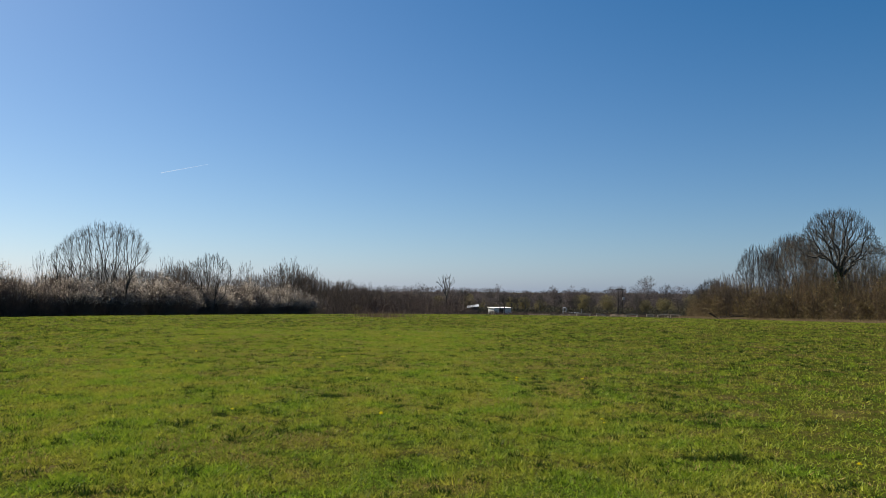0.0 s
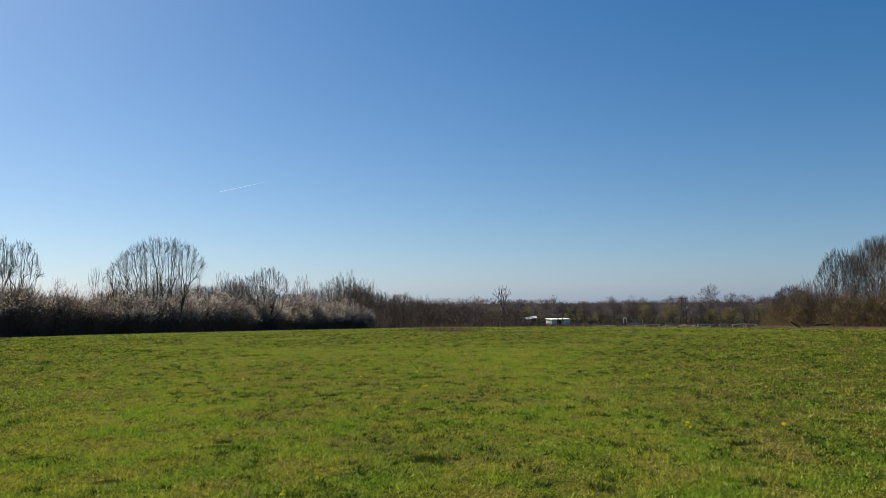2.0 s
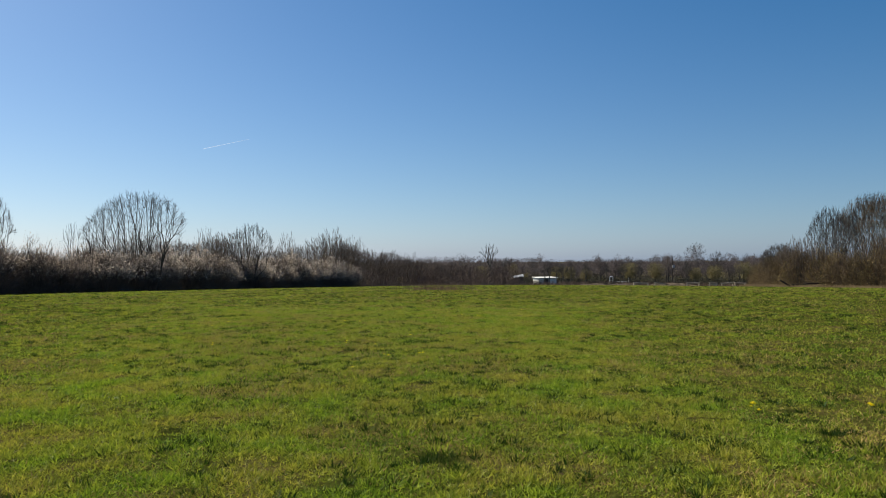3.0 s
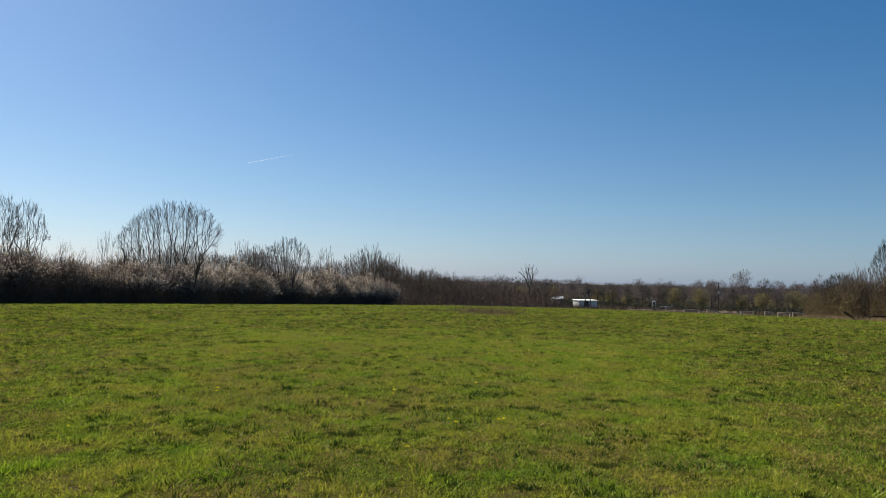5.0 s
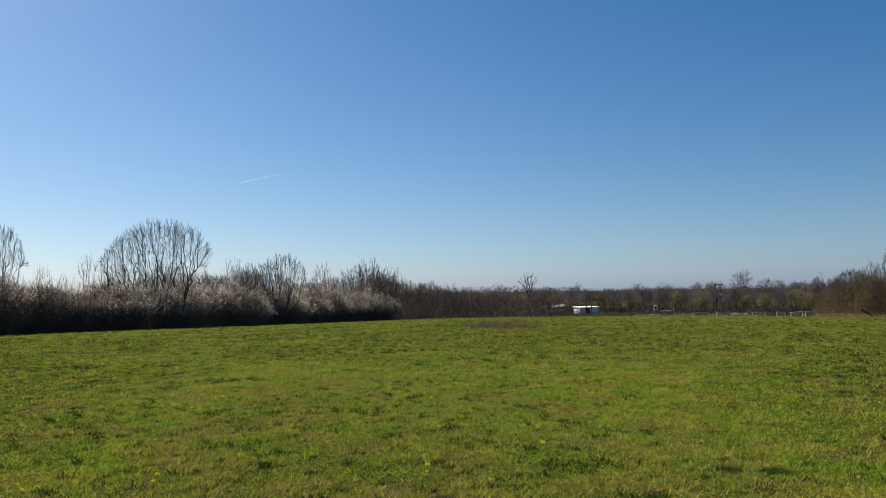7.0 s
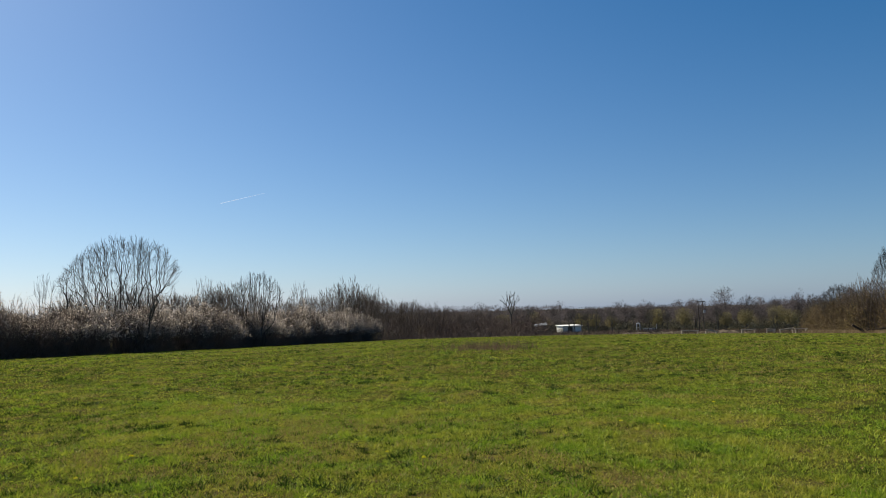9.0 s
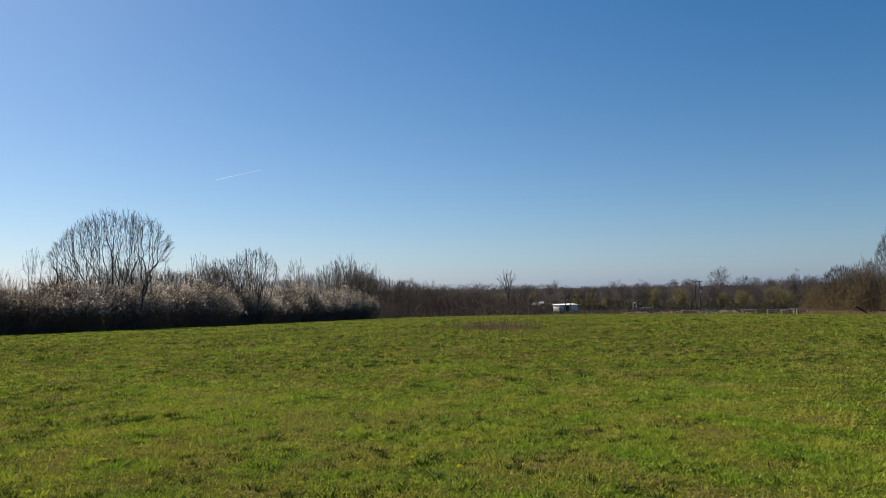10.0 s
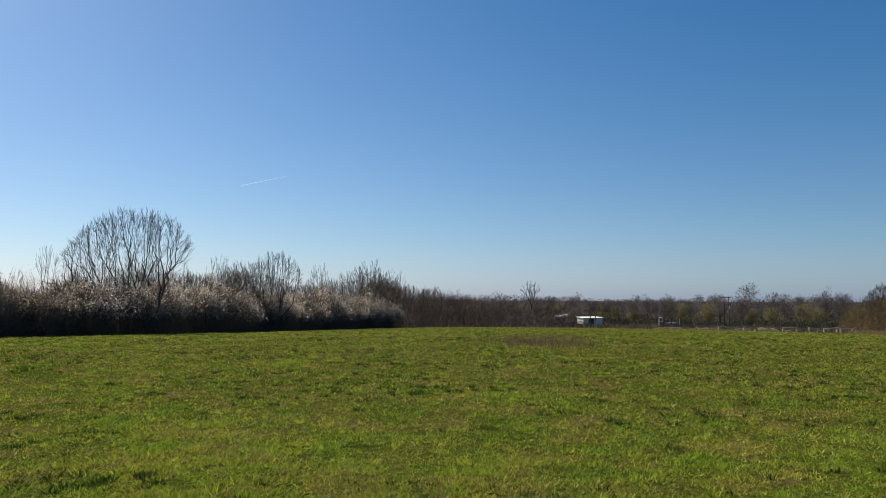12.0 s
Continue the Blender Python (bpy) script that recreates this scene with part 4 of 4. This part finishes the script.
def bank(x, y, w, d, h, seed):
    rs = np.random.RandomState(seed)
    n = 28
    verts, faces = [], []
    for j in range(n + 1):
        for i in range(n + 1):
            u, v = i / n * 2 - 1, j / n * 2 - 1
            k = max(0.0, 1 - (u * u + v * v)) ** 0.8
            px, py = x + u * w / 2, y + v * d / 2
            verts.append((px, py, gz(px, py) - 0.06 + k * h * (0.8 + 0.5 * noise.noise(Vector((px * 0.7, py * 0.7, seed)))) + 0.08 * k * rs.normal()))
    for j in range(n):
        for i in range(n):
            q = j * (n + 1) + i
            faces.append((q, q + 1, q + n + 2, q + n + 1))
    tagged(new("earth_bank", mesh_from("earth_bank", verts, faces, EARTH)), "low bank of brown earth and dead growth", "earth bank")


bank(28.0, 124.5, 9.5, 5.0, 0.6, 3)
bank(18.0, 122.5, 12.0, 4.0, 0.45, 5)


def blade_strip(name, seed, spots, tall, wide, material, label, category):
    rs = np.random.RandomState(seed)
    x, y = spots[:, 0], spots[:, 1]
    m = len(x)
    way = rs.normal(size=(m, 3)) * 0.35
    way[:, 2] = 1.0
    t = slivers(rs, np.stack([x, y, ground_z(x, y) - 0.02], 1), way, tall * rs.uniform(0.4, 1.3, m), wide * rs.uniform(0.6, 1.4, m))
    tagged(new(name, triangles(name, t, material)), label, category, kind="stuff")


def line_spots(seed, points, spread, count):
    rs = np.random.RandomState(seed)
    out = []
    for (x0, y0), (x1, y1) in zip(points, points[1:]):
        f = rs.random(count)
        out.append(np.stack([x0 + (x1 - x0) * f + rs.normal(size=count) * spread, y0 + (y1 - y0) * f + rs.normal(size=count) * spread], 1))
    return np.concatenate(out)


blade_strip("dry_grass", 7, line_spots(7, [(55, 55), (50, 70), (46.2, 84), (42.5, 97), (37.5, 107), (36.5, 116)], 0.7, 3200), 0.5, 0.05, STRAW, "pale dry grass along the foot of the hedge", "grass")
blade_strip("rough_grass", 8, line_spots(8, [(-24, 119), (0, 121), (20, 120), (37, 117)], 1.8, 1000), 0.30, 0.06, DEAD_STEM, "brown rough grass at the field's far edge", "grass")
# the row at y 127-131 is added to cover sunlit ground with a dark band
blade_strip("bramble_edge", 10, line_spots(10, [(-22, 129), (10, 131), (26, 130), (44, 127)], 2.4, 2600), 0.75, 0.06, FAR_RUSSET, "added low brown growth standing in for shade beyond the field's far edge", "brambles")
rs = np.random.RandomState(12)
patch = rs.normal(size=(1000, 2)) * np.array([1.0, 1.4]) + np.array([-4.2, 45.2])
blade_strip("dead_weeds", 9, patch, 0.40, 0.016, DOCK, "patch of reddish-brown dead weed stems in the grass", "weeds")


# ---- bare patches, tussocks and dandelions ----
def bare_patch(seed, size, count):
    """A worn spot: crumbs of reddish soil and dead leaf."""
    rs = np.random.RandomState(seed)
    root = new("bare_patch")
    c = np.concatenate([rs.normal(size=(count, 2)) * size * np.array([1.0, 0.6]), rs.uniform(0.004, 0.03, (count, 1))], 1)
    part("soil_crumbs", triangles("soil_crumbs", flakes(rs, c, 0.012), SOIL), root)
    return tagged(root, "worn patch of reddish soil and dead leaf in the grass", "bare patch", "bare patches")


worn = [bare_patch(160, 0.16, 420), bare_patch(161, 0.22, 520)]
row_of(worn, [(-7.57, 26.04), (-7.44, 30.34), (2.45, 6.93), (2.75, 6.85), (0.87, 19.4), (-5.93, 15.73), (0.93, 19.6), (-0.23, 20.56), (-2.84, 21.69), (-7.65, 26.09)], random.Random(23), 0.02, 0.8, 1.1, (0.9, 1.0))


def tussock(seed, size, tall, count):
    rs = np.random.RandomState(seed)
    root = new("grass_tussock")
    c = np.concatenate([rs.normal(size=(count, 2)) * size * 0.4 * np.array([1, 0.7]), np.full((count, 1), -0.01)], 1)
    way = np.concatenate([c[:, :2] / size * 1.0 + rs.normal(size=(count, 2)) * 0.35, np.full((count, 1), 0.9)], 1)
    part("tuft", triangles("tuft", slivers(rs, c, way, tall * rs.uniform(0.5, 1.3, count), rs.uniform(0.006, 0.013, count)), TUSSOCK), root)["kind"] = "stuff"
    return tagged(root, "dark green grass tussock taller than the turf", "grass tussock", "grass tussocks")


tussocks = [tussock(150, 0.16, 0.095, 380), tussock(151, 0.13, 0.10, 320), tussock(152, 0.24, 0.08, 520)]
row_of(tussocks, TUSSOCK_SPOTS, random.Random(19), 0.02, 0.8, 1.15)


def dandelion(seed):
    rs = np.random.RandomState(seed)
    root = new("dandelion")
    part("stalk", tubes("stalk", [(Vector((0, 0, -0.01)), Vector((0.006, 0, 0.04)), 0.003, 0.003), (Vector((0.006, 0, 0.04)), Vector((0, 0.004, 0.07)), 0.003, 0.003)], STALK, 4), root)
    n = 34
    a = rs.random(n) * 6.283
    k = rs.uniform(0.1, 1.0, n)
    c = np.stack([0.004 * np.cos(a), 0.004 * np.sin(a), np.full(n, 0.068)], 1)
    way = np.stack([np.cos(a) * k, np.sin(a) * k, 1.1 - 0.8 * k], 1)
    t = slivers(rs, c + way * 0.026, -way, np.full(n, 0.028), rs.uniform(0.010, 0.014, n))
    part("flower_head", triangles("flower_head", t, PETAL), root, "bright yellow flower head")
    return tagged(root, "yellow dandelion flowering in the short grass", "dandelion", "dandelions")


flowers = [dandelion(200 + k) for k in range(2)]
DANDELION_SPOTS = [(-0.67, 8.88), (1.27, 12.42), (2.37, 12.46), (-2.53, 9.1), (-6.38, 15.05), (-5.91, 17.33), (-2.28, 16.24), (-3.02, 14.83), (-2.71, 16.0), (1.9, 18.19), (-3.73, 17.86), (-2.74, 19.05), (-1.57, 23.77), (-4.22, 21.8), (-7.46, 21.21), (-7.45, 22.24), (1.85, 28.61), (-0.38, 25.71), (-1.51, 23.68), (-7.48, 22.24), (-0.1, 27.06), (-0.37, 25.73), (1.26, 12.44), (2.4, 12.56), (-0.67, 8.91), (1.93, 8.69), (4.66, 15.18), (-5.98, 17.52), (-2.72, 18.89), (-3.75, 18.03), (-3.17, 17.57), (-2.82, 16.27), (-2.23, 16.28), (1.58, 21.55), (-4.65, 22.18), (-1.98, 24.03), (1.92, 8.53), (3.7, 6.52), (1.25, 12.21), (-14.15, 34.72), (-9.85, 29.82), (-9.65, 28.81)]
rng = random.Random(17)
for x, y in DANDELION_SPOTS:
    s = rng.uniform(0.55, 0.85)
    if flowers[0].location.length == 0:
        settle(flowers[0], x, y, sink=0.0)
    elif flowers[1].location.length == 0:
        settle(flowers[1], x, y, sink=0.0)
    else:
        place(flowers[rng.randrange(2)], x, y, rng.random() * 6.283, s, sink=0.0)


# ---- vapour trail high in the sky ----
def vapour_trail():
    rs = np.random.RandomState(3)
    verts, faces = [], []
    n = 40
    for i in range(n + 1):
        f = i / n
        w = (5.2 - 3.6 * f) * (1 + 0.2 * rs.normal())
        p = Vector((-1640 + 265 * f, 4000, 648 + 50 * f))
        for dy, dz in ((0, -w * 0.5), (-w, 0), (0, w * 0.5), (w, 0)):
            verts.append((p.x, p.y + dy, p.z + dz))
    for i in range(n):
        for k in range(4):
            faces.append((i * 4 + k, i * 4 + (k + 1) % 4, i * 4 + 4 + (k + 1) % 4, i * 4 + 4 + k))
    tagged(new("vapour_trail", mesh_from("vapour_trail", verts, faces, VAPOUR)), "short thin white vapour trail in the blue sky", "vapour trail", kind="structure")


vapour_trail()
